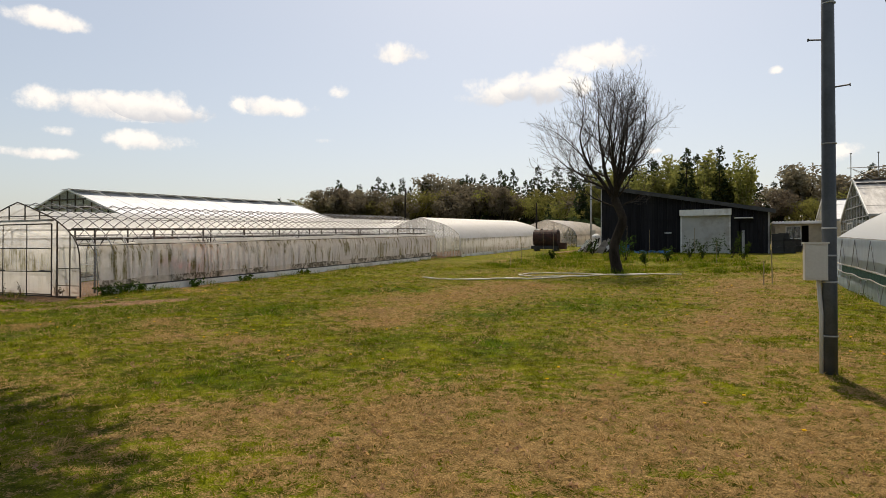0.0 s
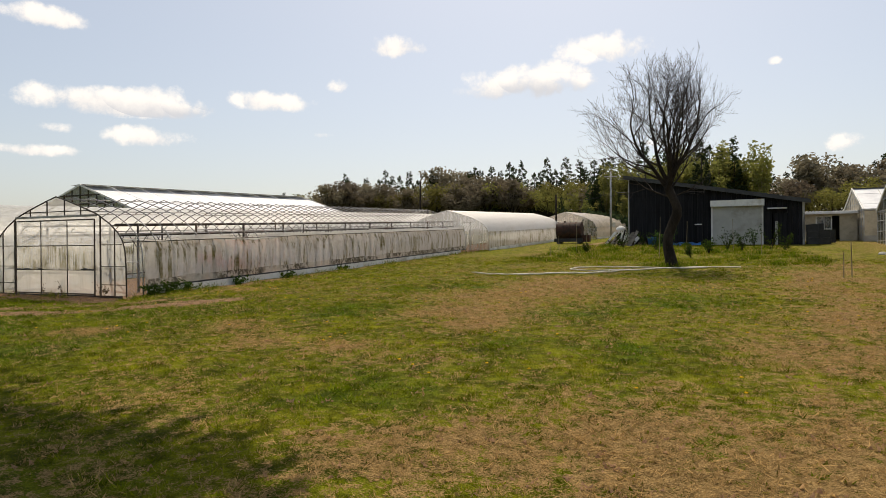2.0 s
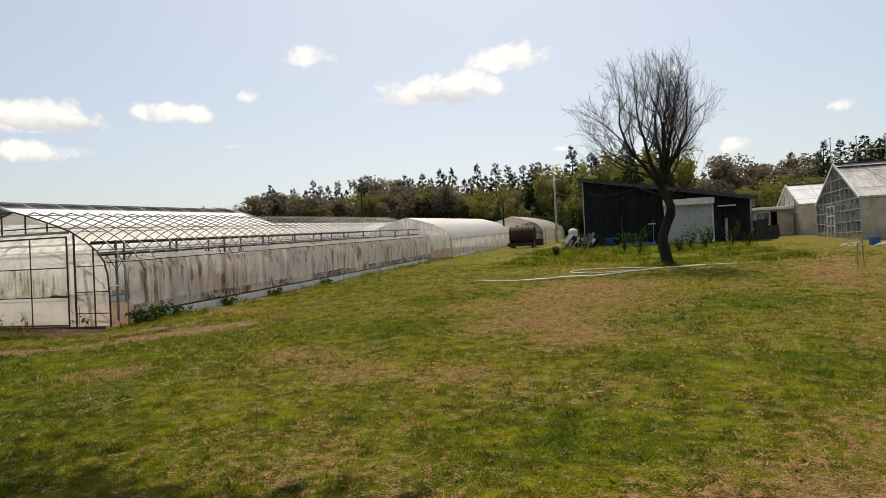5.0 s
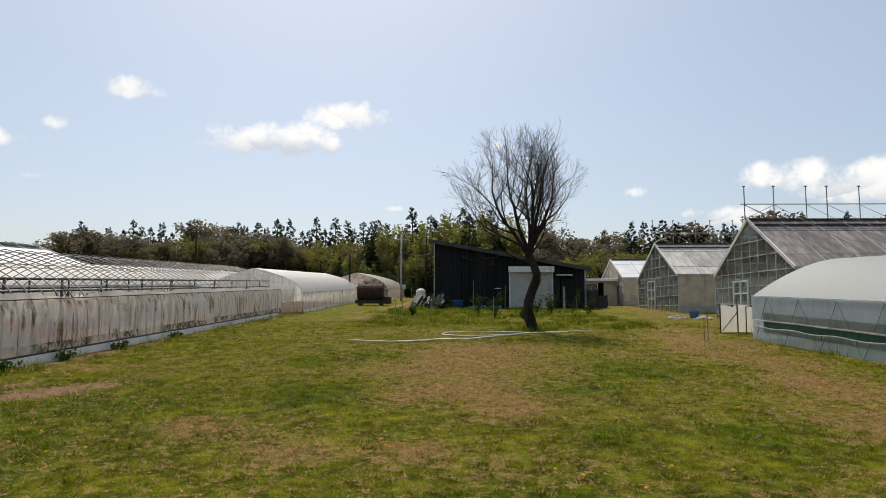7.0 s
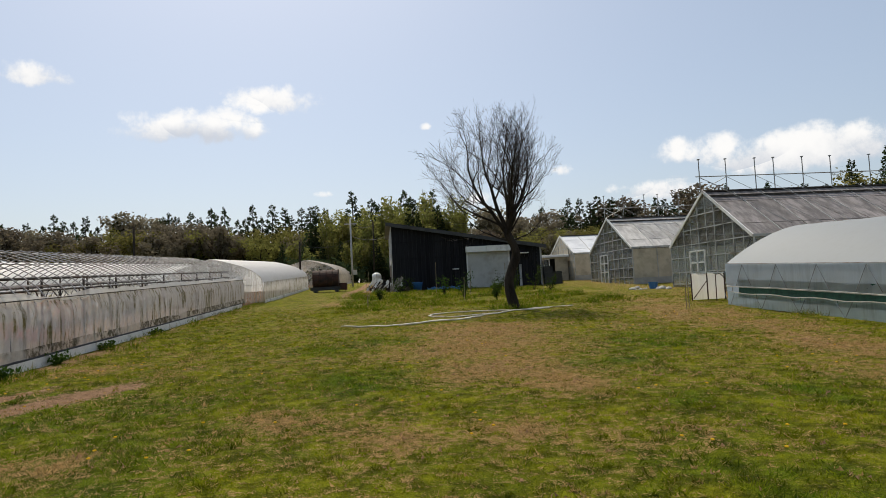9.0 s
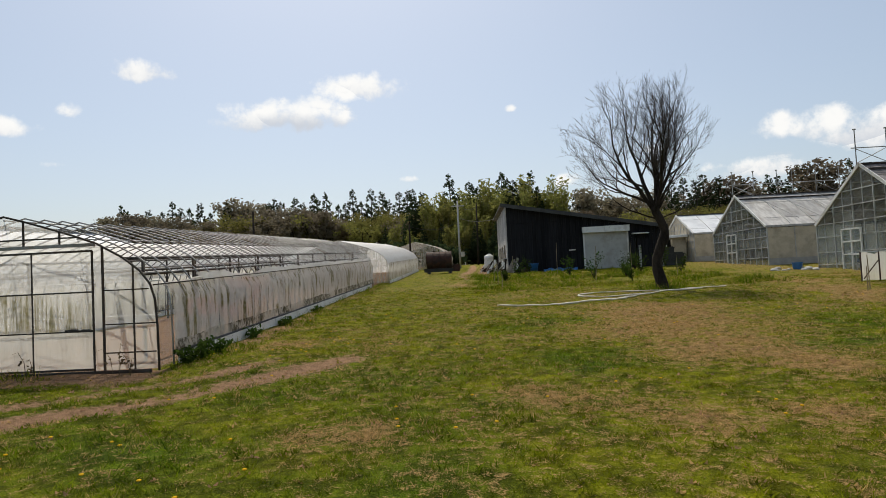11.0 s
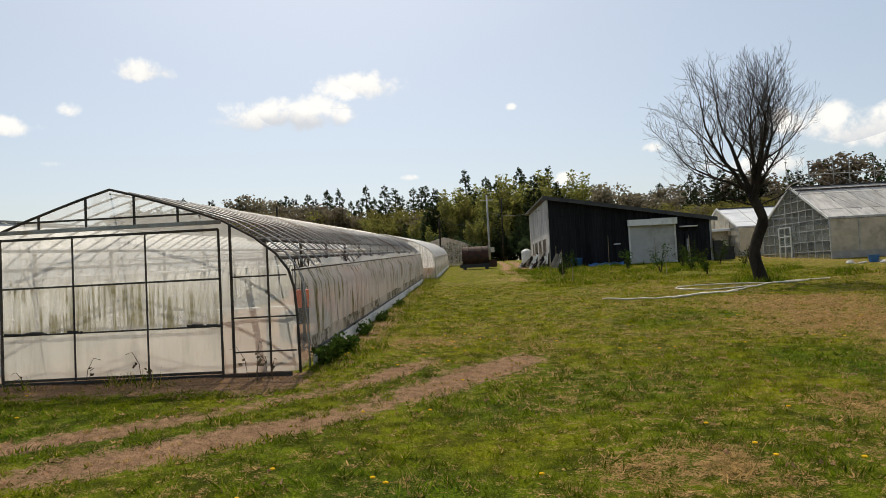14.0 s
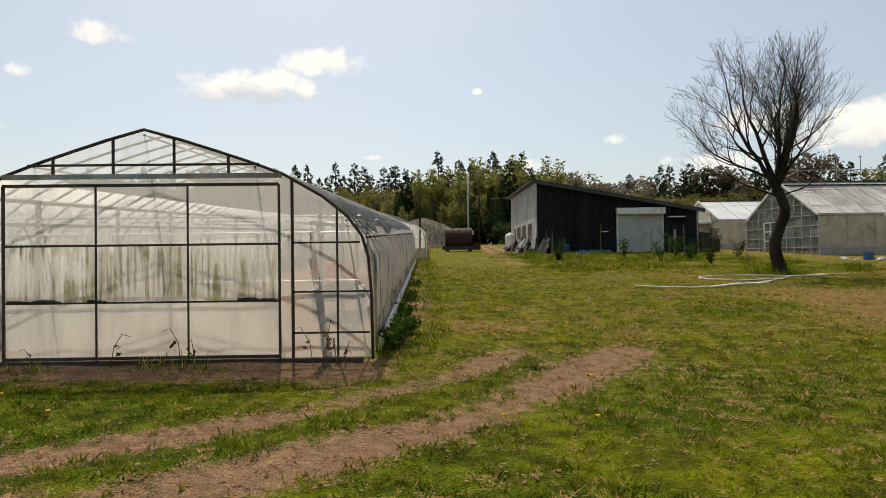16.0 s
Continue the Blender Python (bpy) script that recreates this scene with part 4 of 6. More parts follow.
# ---------------------------------------------------------------- glasshouses
def glasshouse(name, x0, x1, y0, y1, eave, ridge, roof_mat, wall_mat, label, bays=5, scaffold=True, detail=True, along_x=True, pane_w=1.5):
    """A gabled glasshouse with its ridge along x, gable towards -x: frames, panes and roof sheets."""
    yc, zc = (y0 + y1) / 2, gz(x0, (y0 + y1) / 2)
    house = thing(name, (x0, yc, zc), label, "glasshouse")
    roof_h = lambda y: eave + (ridge - eave) * (1 - abs(y - yc) / ((y1 - y0) / 2))
    # roof: rows of sheets between glazing bars
    nx = max(3, round((x1 - x0) / pane_w))
    rows = 4
    for side, (ya, yb) in enumerate(((y0, yc), (y1, yc))):
        for r in range(rows):
            p0, p1 = ya + (yb - ya) * r / rows, ya + (yb - ya) * (r + 1) / rows
            z0, z1 = roof_h(p0), roof_h(p1)
            sl = Vector((0, p1 - p0, z1 - z0))
            g = Geo()
            w = (x1 - x0) / nx
            nrm = Vector((0, -(z1 - z0), p1 - p0)).normalized() * 0.012
            nrm = nrm if nrm.z > 0 else -nrm
            a, b = Vector((0, 0, 0)), sl * 0.99
            pts = [a, a + Vector((w - 0.03, 0, 0)), b + Vector((w - 0.03, 0, 0)), b]
            lap = nrm * (1.0 if r % 2 else 0.0)
            g.v = [tuple(p + lap) for p in pts] + [tuple(p + lap + nrm) for p in pts]
            g.f = [(3, 2, 1, 0), (4, 5, 6, 7), (0, 1, 5, 4), (1, 2, 6, 5), (2, 3, 7, 6), (3, 0, 4, 7)]
            me = g.mesh("roof_sheet", roof_mat)
            for i in range(nx):
                piece("roof_sheet", me, house, (x0 + w * i + 0.015, p0, zc + z0))
        bar = Geo().bar((0, 0, 0), (0, yb - ya, ridge - eave), 0.035, 0.05).mesh("glazing_bar", M_ALU)
        for i in range(nx + 1):
            piece("glazing_bar", bar, house, (x0 + (x1 - x0) * i / nx, ya, zc + eave + 0.03))
        for r in (1, 2, 3):
            p = ya + (yb - ya) * r / rows
            part("purlin", Geo().bar((x0, p, zc + roof_h(p) - 0.06), (x1, p, zc + roof_h(p) - 0.06), 0.05), M_ALU, house)
    part("ridge_cap", Geo().bar((x0 - 0.05, yc, zc + ridge + 0.05), (x1, yc, zc + ridge + 0.05), 0.22, 0.07), M_DARKPIPE, house)
    if scaffold:
        for s in (-1, 1):
            yv = yc + s * 0.55
            part("vent_beam", Geo().bar((x0, yv, zc + roof_h(yv) + 0.07), (x1, yv, zc + roof_h(yv) + 0.07), 0.07, 0.1), M_DARKPIPE, house)
    for y in (y0, y1):
        part("gutter", Geo().bar((x0 - 0.05, y, zc + eave), (x1, y, zc + eave), 0.14, 0.12), M_ALU, house)
        # verge board of the gable
        part("verge", Geo().bar((x0 - 0.06, y, zc + eave), (x0 - 0.06, yc, zc + ridge + 0.04), 0.05, 0.14), M_HOOD, house, "pale verge strip")
        nw = max(4, round((x1 - x0) / 1.6))
        for i in range(nw):
            a, b = x0 + (x1 - x0) * i / nw, x0 + (x1 - x0) * (i + 1) / nw
            part("wall_panel", Geo().box(a + 0.02, b - 0.02, y - 0.008, y + 0.008, zc - 0.45, zc + eave - 0.08), wall_mat, house)
            part("wall_post", Geo().bar((a, y, zc - 0.3), (a, y, zc + eave), 0.06), M_ALU, house)
        part("wall_base", Geo().box(x0, x1, y - 0.06, y + 0.06, zc - 0.45, zc + 0.25), M_CONCRETE, house)
    # gable end
    nb = bays * 2
    for i in range(nb + 1):
        y = y0 + (y1 - y0) * i / nb
        part("gable_post", Geo().bar((x0, y, zc - 0.3), (x0, y, zc + roof_h(y)), 0.055 if i % 2 == 0 else 0.035), M_ALU, house)
    for h in (0.3, 0.9, eave * 0.72, eave, eave + (ridge - eave) * 0.3, eave + (ridge - eave) * 0.58):
        half = (y1 - y0) / 2 * min(1, (ridge - h) / (ridge - eave))
        part("gable_rail", Geo().bar((x0 - 0.01, yc - half, zc + h), (x0 - 0.01, yc + half, zc + h), 0.045), M_ALU, house)
    for i in range(nb):
        ya, yb = y0 + (y1 - y0) * i / nb + 0.02, y0 + (y1 - y0) * (i + 1) / nb - 0.02
        levels = [-0.3, 0.9, eave * 0.72, eave]
        for a, b in zip(levels, levels[1:]):
            part("pane", Geo().box(x0 - 0.006, x0 + 0.006, ya, yb, zc + a, zc + b - 0.03), M_GLASS if detail else wall_mat, house)
        part("pane", Geo().quad((x0, ya, zc + eave), (x0, yb, zc + eave), (x0, yb, zc + roof_h(yb) - 0.05), (x0, ya, zc + roof_h(ya) - 0.05)), M_GLASS if detail else wall_mat, house)
    if detail:
        dy = yc + 0.2
        door = part("door", Geo().box(x0 - 0.05, x0 - 0.03, dy, dy + 1.5, zc - 0.25, zc + 1.95), M_GLASS, house, "pale-framed sliding glass door")
        for h in (-0.2, 0.75, 1.35, 1.93):
            part("door_rail", Geo().bar((x0 - 0.06, dy, zc + h), (x0 - 0.06, dy + 1.5, zc + h), 0.07), M_HOOD, door)
        for e in (0, 0.75, 1.5):
            part("door_stile", Geo().bar((x0 - 0.06, dy + e, zc - 0.25), (x0 - 0.06, dy + e, zc + 1.95), 0.07), M_HOOD, door)
        # inner trusses and shading wires seen through the glass
        for k in range(1, 9):
            x = x0 + k * 2.2
            if x > x1:
                break
            for y in (y0 + 0.1, yc, y1 - 0.1):
                part("inner_post", Geo().bar((x, y, zc - 0.3), (x, y, zc + roof_h(y) - 0.1), 0.06), M_DARKPIPE, house)
            part("tie_beam", Geo().bar((x, y0, zc + eave), (x, y1, zc + eave), 0.05), M_DARKPIPE, house)
    if scaffold:
        xs = [x0 - 0.15 + d for d in (0, 1.38, 2.9, 3.88, 5.4)]
        while xs[-1] < x1 - 2:
            xs.append(xs[-1] + (1.5 if len(xs) % 2 else 2.1))
        for x in xs:
            part("roof_post", Geo().tube([(x, yc, zc + ridge), (x, yc, zc + ridge + 1.62)], 0.024, 6), M_PIPE, house)
            part("post_cap", Geo().box(x - 0.05, x + 0.05, yc - 0.05, yc + 0.05, zc + ridge + 1.6, zc + ridge + 1.65), M_PIPE, house)
        part("roof_rail", Geo().tube([(xs[0] - 0.2, yc, zc + ridge + 0.78), (xs[-1], yc, zc + ridge + 0.78)], 0.024, 6), M_PIPE, house)
        for i in (0, 7, 8):
            if i + 1 < len(xs):
                for s in (0, 1):
                    part("roof_brace", Geo().tube([(xs[i], yc, zc + ridge + 0.08 + 0.66 * s), (xs[i + 1], yc, zc + ridge + 0.74 - 0.66 * s)], 0.018, 5), M_PIPE, house)
        for i in range(0, len(xs) - 1, 1):
            y = yc - (y1 - y0) * 0.42
            part("stay", Geo().tube([(xs[i], yc, zc + ridge + 0.75), (xs[i] + 2.4, y, zc + roof_h(y) + 0.1)], 0.012, 5), M_PIPE, house)
    return house


glasshouse("glasshouse", 7.7, 34.0, 27.1, 35.0, 2.30, 4.75, M_ROOF_BROWN, M_GLASS, "tall gabled glasshouse with mossy brown roof and ridge scaffold")
glasshouse("glasshouse", 7.6, 30.0, 40.2, 48.4, 2.15, 4.40, M_ROOF_PALE, M_CREAM, "gabled glasshouse with a pale dusty roof and ridge posts")
glasshouse("glasshouse", 7.6, 26.0, 52.4, 60.0, 2.05, 3.75, M_ROOF_WHITE, M_CREAM, "cream-walled glasshouse with a bright white sheet roof", scaffold=False, detail=False)


def big_glasshouse():
    """The wide glasshouse beyond the tunnels, ridge along y, with open ridge vents."""
    x0, x1, y0, y1, eave, ridge = -55.0, -42.0, 36.0, 66.0, 3.0, 5.3
    xc, zc = -48.5, gz(-48.5, 36)
    house = thing("glasshouse", (xc, y0, zc), "wide glasshouse with white-dusted roof and ridge vents", "glasshouse")
    rise = lambda y: gz(xc, y) - zc
    for xa in (x0, x1):
        for r in range(3):
            p, q = xa + (xc - xa) * r / 3, xa + (xc - xa) * (r + 1) / 3
            zp, zq = eave + (ridge - eave) * r / 3, eave + (ridge - eave) * (r + 1) / 3
            for k in range(10):
                a, b = y0 + 3 * k, y0 + 3 * k + 2.95
                g = Geo().quad((p, a, zc + zp + rise(a)), (q, a, zc + zq + rise(a)), (q, b, zc + zq + rise(b)), (p, b, zc + zp + rise(b)))
                part("roof_sheet", g, M_ROOF_WHITE, house)
        part("wall", Geo().quad((xa, y0, zc - 0.5), (xa, y1, zc + rise(y1) - 0.5), (xa, y1, zc + eave + rise(y1)), (xa, y0, zc + eave)), M_GLASS, house)
    for k in range(10):
        a, b = y0 + 3 * k, y0 + 3 * k + 2.9
        for s in (-1, 1):
            part("ridge_vent", Geo().quad((xc, a, zc + ridge + rise(a) + 0.12), (xc + s * 1.1, a, zc + ridge + rise(a) + 0.02), (xc + s * 1.1, b, zc + ridge + rise(b) + 0.02), (xc, b, zc + ridge + rise(b) + 0.12)), M_HOOD, house)
    for y in (y0, y1):
        z = zc + rise(y)
        part("gable_glass", Geo().quad((x0, y, z - 0.5), (x1, y, z - 0.5), (x1, y, z + eave), (xc, y, z + ridge), (x0, y, z + eave)), M_GLASS, house)
        for i in range(15):
            x = x0 + (x1 - x0) * i / 14
            part("gable_post", Geo().bar((x, y - 0.03, z - 0.5), (x, y - 0.03, z + eave + (ridge - eave) * (1 - abs(x - xc) / 6.5)), 0.08), M_DARKPIPE, house)
        for h in (eave, eave + 0.8, eave + 1.5):
            w = 6.5 * min(1, (ridge - h) / (ridge - eave))
            part("gable_rail", Geo().bar((xc - w, y - 0.04, z + h), (xc + w, y - 0.04, z + h), 0.1), M_DARKPIPE, house)
        for s in (-1, 1):
            part("verge", Geo().bar((xc + s * 6.5, y - 0.05, z + eave), (xc, y - 0.05, z + ridge + 0.03), 0.08, 0.14), M_HOOD, house)


big_glasshouse()


# ---------------------------------------------------------------- the black barn
def barn():
    x0, x1, y0, y1 = -7.4, 3.25, 46.3, 59.0
    za, zl, zr = 1.66, 6.42, 4.52          # ground, tall side, low side
    house = thing("barn", (x0, y0, za), "black-boarded barn with a single-pitch roof and pale roller shutter", "barn")
    top = lambda x: zl + (zr - zl) * (x - x0) / (x1 - x0)
    dx0, dx1, dz = -2.08, 0.93, 4.52
    ex0, ex1, ez = 1.55, 2.45, 3.75
    w = 0.3
    n = round((x1 - x0) / w)
    rng = random.Random(8)
    for i in range(n):
        a, b = x0 + (x1 - x0) * i / n, x0 + (x1 - x0) * (i + 1) / n
        lo = za - 0.15
        if a > dx0 - 0.1 and b < dx1 + 0.12:
            lo = dz + 0.02
        elif a > ex0 - 0.1 and b < ex1 + 0.15:
            lo = ez
        d = rng.uniform(0, 0.012)
        g = Geo()
        g.v = [(a + 0.006, y0 - d, lo), (b - 0.006, y0 - d, lo), (b - 0.006, y0 - d, top(b)), (a + 0.006, y0 - d, top(a)), (a + 0.006, y0 + 0.03, lo), (b - 0.006, y0 + 0.03, lo), (b - 0.006, y0 + 0.03, top(b)), (a + 0.006, y0 + 0.03, top(a))]
        g.f = [(0, 1, 2, 3), (5, 4, 7, 6), (1, 5, 6, 2), (4, 0, 3, 7), (3, 2, 6, 7), (4, 5, 1, 0)]
        part("board", g, M_BARN, house)
        part("board", Geo().box(a + 0.004, b - 0.004, y1 - 0.03, y1, za - 0.1, top(a)), M_BARN, house)
    part("front_backing", Geo().quad((x0, y0 + 0.05, za - 0.1), (dx0 - 0.1, y0 + 0.05, za - 0.1), (dx0 - 0.1, y0 + 0.05, top(dx0 - 0.1)), (x0, y0 + 0.05, top(x0))), M_BLACK, house)
    for z in (za + 2.35, za + 3.5):
        part("seam_strip", Geo().bar((x0, y0 - 0.02, z), (dx0 - 0.15, y0 - 0.02, z), 0.03, 0.05, (0, 1, 0)), M_BARN, house)
    # grey sheet walls either side
    for xw, zt, s in ((x0, zl, -1), (x1, zr, 1)):
        m = 14
        for i in range(m):
            a, b = y0 + (y1 - y0) * i / m, y0 + (y1 - y0) * (i + 1) / m
            for lo, hi in ((za - 0.15, za + 1.25), (za + 1.25, za + 2.15), (za + 2.15, za + 3.35), (za + 3.35, zt)):
                if s < 0 and lo == za + 1.25 and i in (2, 3, 5, 6, 8, 9, 11):
                    continue
                if hi > zt:
                    hi = zt
                if hi - lo > 0.05:
                    part("wall_sheet", Geo().box(xw - 0.02, xw + 0.02, a + 0.005, b - 0.005, lo + 0.005, hi - 0.005), M_BARN_GREY, house)
        if s < 0:
            for i in (2, 3, 5, 6, 8, 9, 11):
                a, b = y0 + (y1 - y0) * i / m, y0 + (y1 - y0) * (i + 1) / m
                win = part("window", Geo().box(xw - 0.012, xw + 0.012, a + 0.03, b - 0.03, za + 1.28, za + 2.12), M_GLASS, house, "dusty barn window")
                part("window_frame", Geo().bar((xw - 0.03, a + 0.03, za + 1.27), (xw - 0.03, a + 0.03, za + 2.13), 0.06), M_WOOD, win)
                part("window_frame", Geo().bar((xw - 0.03, (a + b) / 2, za + 1.27), (xw - 0.03, (a + b) / 2, za + 2.13), 0.04), M_WOOD, win)
                part("window_sill", Geo().bar((xw - 0.04, a, za + 1.26), (xw - 0.04, b, za + 1.26), 0.08, 0.05), M_WOOD, win)
    part("corner_post", Geo().box(x0 - 0.04, x0 + 0.03, y0 - 0.04, y0 + 0.06, za - 0.15, zl - 0.05), M_BARN_GREY, house)
    part("corner_post", Geo().box(x1 - 0.06, x1 + 0.06, y0 - 0.05, y0 + 0.07, za - 0.15, zr - 0.05), M_BARN_GREY, house)
    # roof with ribs, overhanging
    o = 0.35
    g = Geo()
    for z in (0, 0.09):
        g.v += [(x0 - o, y0 - 0.4, top(x0 - o) + z), (x1 + o, y0 - 0.4, top(x1 + o) + z), (x1 + o, y1 + 0.4, top(x1 + o) + z), (x0 - o, y1 + 0.4, top(x0 - o) + z)]
    g.f = [(3, 2, 1, 0), (4, 5, 6, 7), (0, 1, 5, 4), (1, 2, 6, 5), (2, 3, 7, 6), (3, 0, 4, 7)]
    roof = part("roof", g, M_BARN_ROOF, house, "dark single-pitch sheet roof")
    for i in range(34):
        y = y0 - 0.36 + (y1 - y0 + 0.7) * i / 33
        part("roof_rib", Geo().bar((x0 - o, y, top(x0 - o) + 0.10), (x1 + o, y, top(x1 + o) + 0.10), 0.05, 0.04), M_BARN_ROOF, roof)
    part("verge_board", Geo().bar((x0 - o, y0 - 0.41, top(x0 - o) - 0.04), (x1 + o, y0 - 0.41, top(x1 + o) - 0.04), 0.03, 0.2, (0, 0, 1)), M_BARN_ROOF, house)
    # roller shutter and its hood
    sh = part("roller_shutter", Geo().box(dx0, dx1, y0 + 0.03, y0 + 0.06, za - 0.1, dz), M_SHUTTER, house, "off-white closed roller shutter")
    for k in range(30):
        z = za + 0.02 + k * (dz - 0.28 - za) / 30
        part("slat", Geo().box(dx0 + 0.05, dx1 - 0.05, y0 + 0.012, y0 + 0.029, z, z + 0.078), M_SHUTTER, sh)
    for x in (dx0, dx1):
        part("guide_rail", Geo().box(x - 0.05, x + 0.05, y0 - 0.04, y0 + 0.02, za - 0.1, dz - 0.2), M_HOOD, sh)
    part("shutter_hood", Geo().box(dx0 - 0.1, (dx0 + dx1) / 2 - 0.12, y0 - 0.32, y0, dz - 0.26, dz + 0.14, bevel=0.02), M_HOOD, house, "pale box hood above the shutter")
    part("shutter_hood", Geo().box((dx0 + dx1) / 2 - 0.11, dx1 + 0.1, y0 - 0.32, y0, dz - 0.26, dz + 0.16, bevel=0.02), M_HOOD, house, "pale box hood above the shutter")
    # side door under a small canopy with a strip of light metal
    part("door", Geo().box(ex0, ex1, y0 + 0.05, y0 + 0.09, za - 0.1, ez), M_BARN, house, "dark door standing ajar")
    part("door_post", Geo().box(ex0 + 0.1, ex0 + 0.26, y0 - 0.03, y0 + 0.03, za, ez - 0.5), M_BARN_GREY, house, "grey metal door strip")
    part("canopy", Geo().box(1.2, 2.3, y0 - 0.4, y0, 4.02, 4.09), M_HOOD, house, "small pale door canopy")
    part("wall_lamp", Geo().box(-3.15, -2.7, y0 - 0.1, y0, 3.1, 3.16), M_HOOD, house)


barn()

# ---------------------------------------------------------------- the bare tree on the lawn


def grow(geo_limb, geo_twig, rng, p, d, length, r, depth, up):
    """One bough that wavers upwards and forks into thinner ones."""
    n = 5 if depth < 3 else 4
    pts, rs = [p], [r]
    for i in range(n):
        d = (d + Vector((rng.uniform(-1, 1), rng.uniform(-1, 1), rng.uniform(-0.7, 1))) * (0.17 + 0.05 * depth) + Vector((0, 0, up))).normalized()
        p = p + d * length / n
        pts.append(p)
        rs.append(max(0.0035, r * (1 - 0.55 * (i + 1) / n)))
    (geo_limb if depth < 3 else geo_twig).tube(pts, rs, 7 if depth < 2 else (5 if depth < 3 else 3), cap=False)
    if depth >= 5:
        return
    kids = (4, 4, 4, 3, 3)[depth]
    for k in range(kids):
        t = 0.3 + 0.7 * (k + rng.uniform(0.2, 0.9)) / kids
        i = min(n - 1, int(t * n))
        q = pts[i].lerp(pts[i + 1], t * n - i)
        ax = (pts[i + 1] - pts[i]).normalized()
        side = ax.cross(Vector((rng.uniform(-1, 1), rng.uniform(-1, 1), rng.uniform(-1, 1)))).normalized()
        spread = rng.uniform(0.35, 0.75)
        nd = (ax * math.cos(spread) + side * math.sin(spread)).normalized()
        grow(geo_limb, geo_twig, rng, q, nd, length * rng.uniform(0.48, 0.72), rs[i] * rng.uniform(0.45, 0.62), depth + 1, up)
    grow(geo_limb, geo_twig, rng, pts[-1], d, length * 0.6, rs[-1], depth + 1, up)


def bare_tree(x, y):
    rng = random.Random(21)
    z = ground_z(x, y)
    tree = thing("bare_tree", (x, y, z), "leafless tree with a crooked dark trunk and fine upswept twigs", "tree")
    base = Vector((x, y, z))
    line = [(-0.02, 0, -0.15), (0.0, 0, 0.0), (-0.03, 0, 0.25), (-0.13, 0.03, 0.7), (-0.13, 0.05, 1.05), (0.02, 0.05, 1.5), (0.17, 0.03, 1.85), (0.19, 0, 2.1), (0.06, -0.02, 2.45), (-0.08, 0, 2.75), (-0.12, 0, 2.95)]
    rad = [0.30, 0.245, 0.205, 0.185, 0.175, 0.17, 0.175, 0.15, 0.145, 0.15, 0.13]
    part("trunk", Geo().tube([base + Vector(p) for p in line], rad, 12), M_BARK, tree, "crooked grey-brown trunk", smooth=True)
    fork = base + Vector((-0.1, 0, 2.75))
    boughs = [(fork + Vector((rng.uniform(-0.06, 0.06), rng.uniform(-0.06, 0.06), rng.uniform(-0.15, 0.2))), az, tilt, ln, r, 1) for az, tilt, ln, r in (
        (175, 44, 2.5, 0.08), (15, 20, 2.25, 0.085), (200, 14, 2.45, 0.09), (335, 30, 1.5, 0.06), (100, 28, 2.2, 0.08), (265, 30, 2.2, 0.08),
        (165, 60, 2.1, 0.055), (10, 38, 1.35, 0.04), (60, 44, 1.7, 0.05), (300, 18, 2.2, 0.075), (345, 12, 2.3, 0.07))]
    boughs += [(base + Vector((-0.03, 0, 2.5)), 185, 84, 1.7, 0.035, 2), (base + Vector((-0.03, 0, 2.45)), 350, 84, 1.1, 0.03, 2)]
    for start, az, tilt, ln, r, depth in boughs:
        a, t = radians(az), radians(tilt * 0.82)
        limb, twig = Geo(), Geo()
        grow(limb, twig, rng, start, Vector((math.cos(a) * math.sin(t), math.sin(a) * math.sin(t), math.cos(t))), ln, r, depth, 0.03 + 0.03 * (tilt > 45))
        for g in (limb, twig):
            g.v = [(x + 1.0 + (q[0] - x - 1.0) * 0.5 if q[0] > x + 1.0 else q[0], q[1], q[2]) for q in g.v]
        ob = part("limb", limb, M_BARK, tree, "dark forking limb", smooth=True)
        part("twig_spray", twig, M_TWIG, ob, "dense fine grey twigs")
    return tree


bare_tree(-3.35, 24.6)


# ---------------------------------------------------------------- woods
def leaves(geo, rng, c, r, n, size, flat=1.0, droop=0.0):
    """A clump of n small leaf sprays round c."""
    for _ in range(n):
        v = Vector((rng.gauss(0, 1), rng.gauss(0, 1), rng.gauss(0, 1))).normalized() * r * rng.uniform(0.35, 1.0)
        p = c + Vector((v.x, v.y, v.z * flat - droop * rng.random()))
        a = Vector((rng.uniform(-1, 1), rng.uniform(-1, 1), rng.uniform(-0.7, 0.7))).normalized()
        b = a.cross(Vector((rng.uniform(-1, 1), rng.uniform(-1, 1), rng.uniform(-1, 1)))).normalized()
        s = size * rng.uniform(0.6, 1.3)
        geo.quad(p - a * s, p - b * s * 0.55, p + a * s, p + b * s * 0.55)


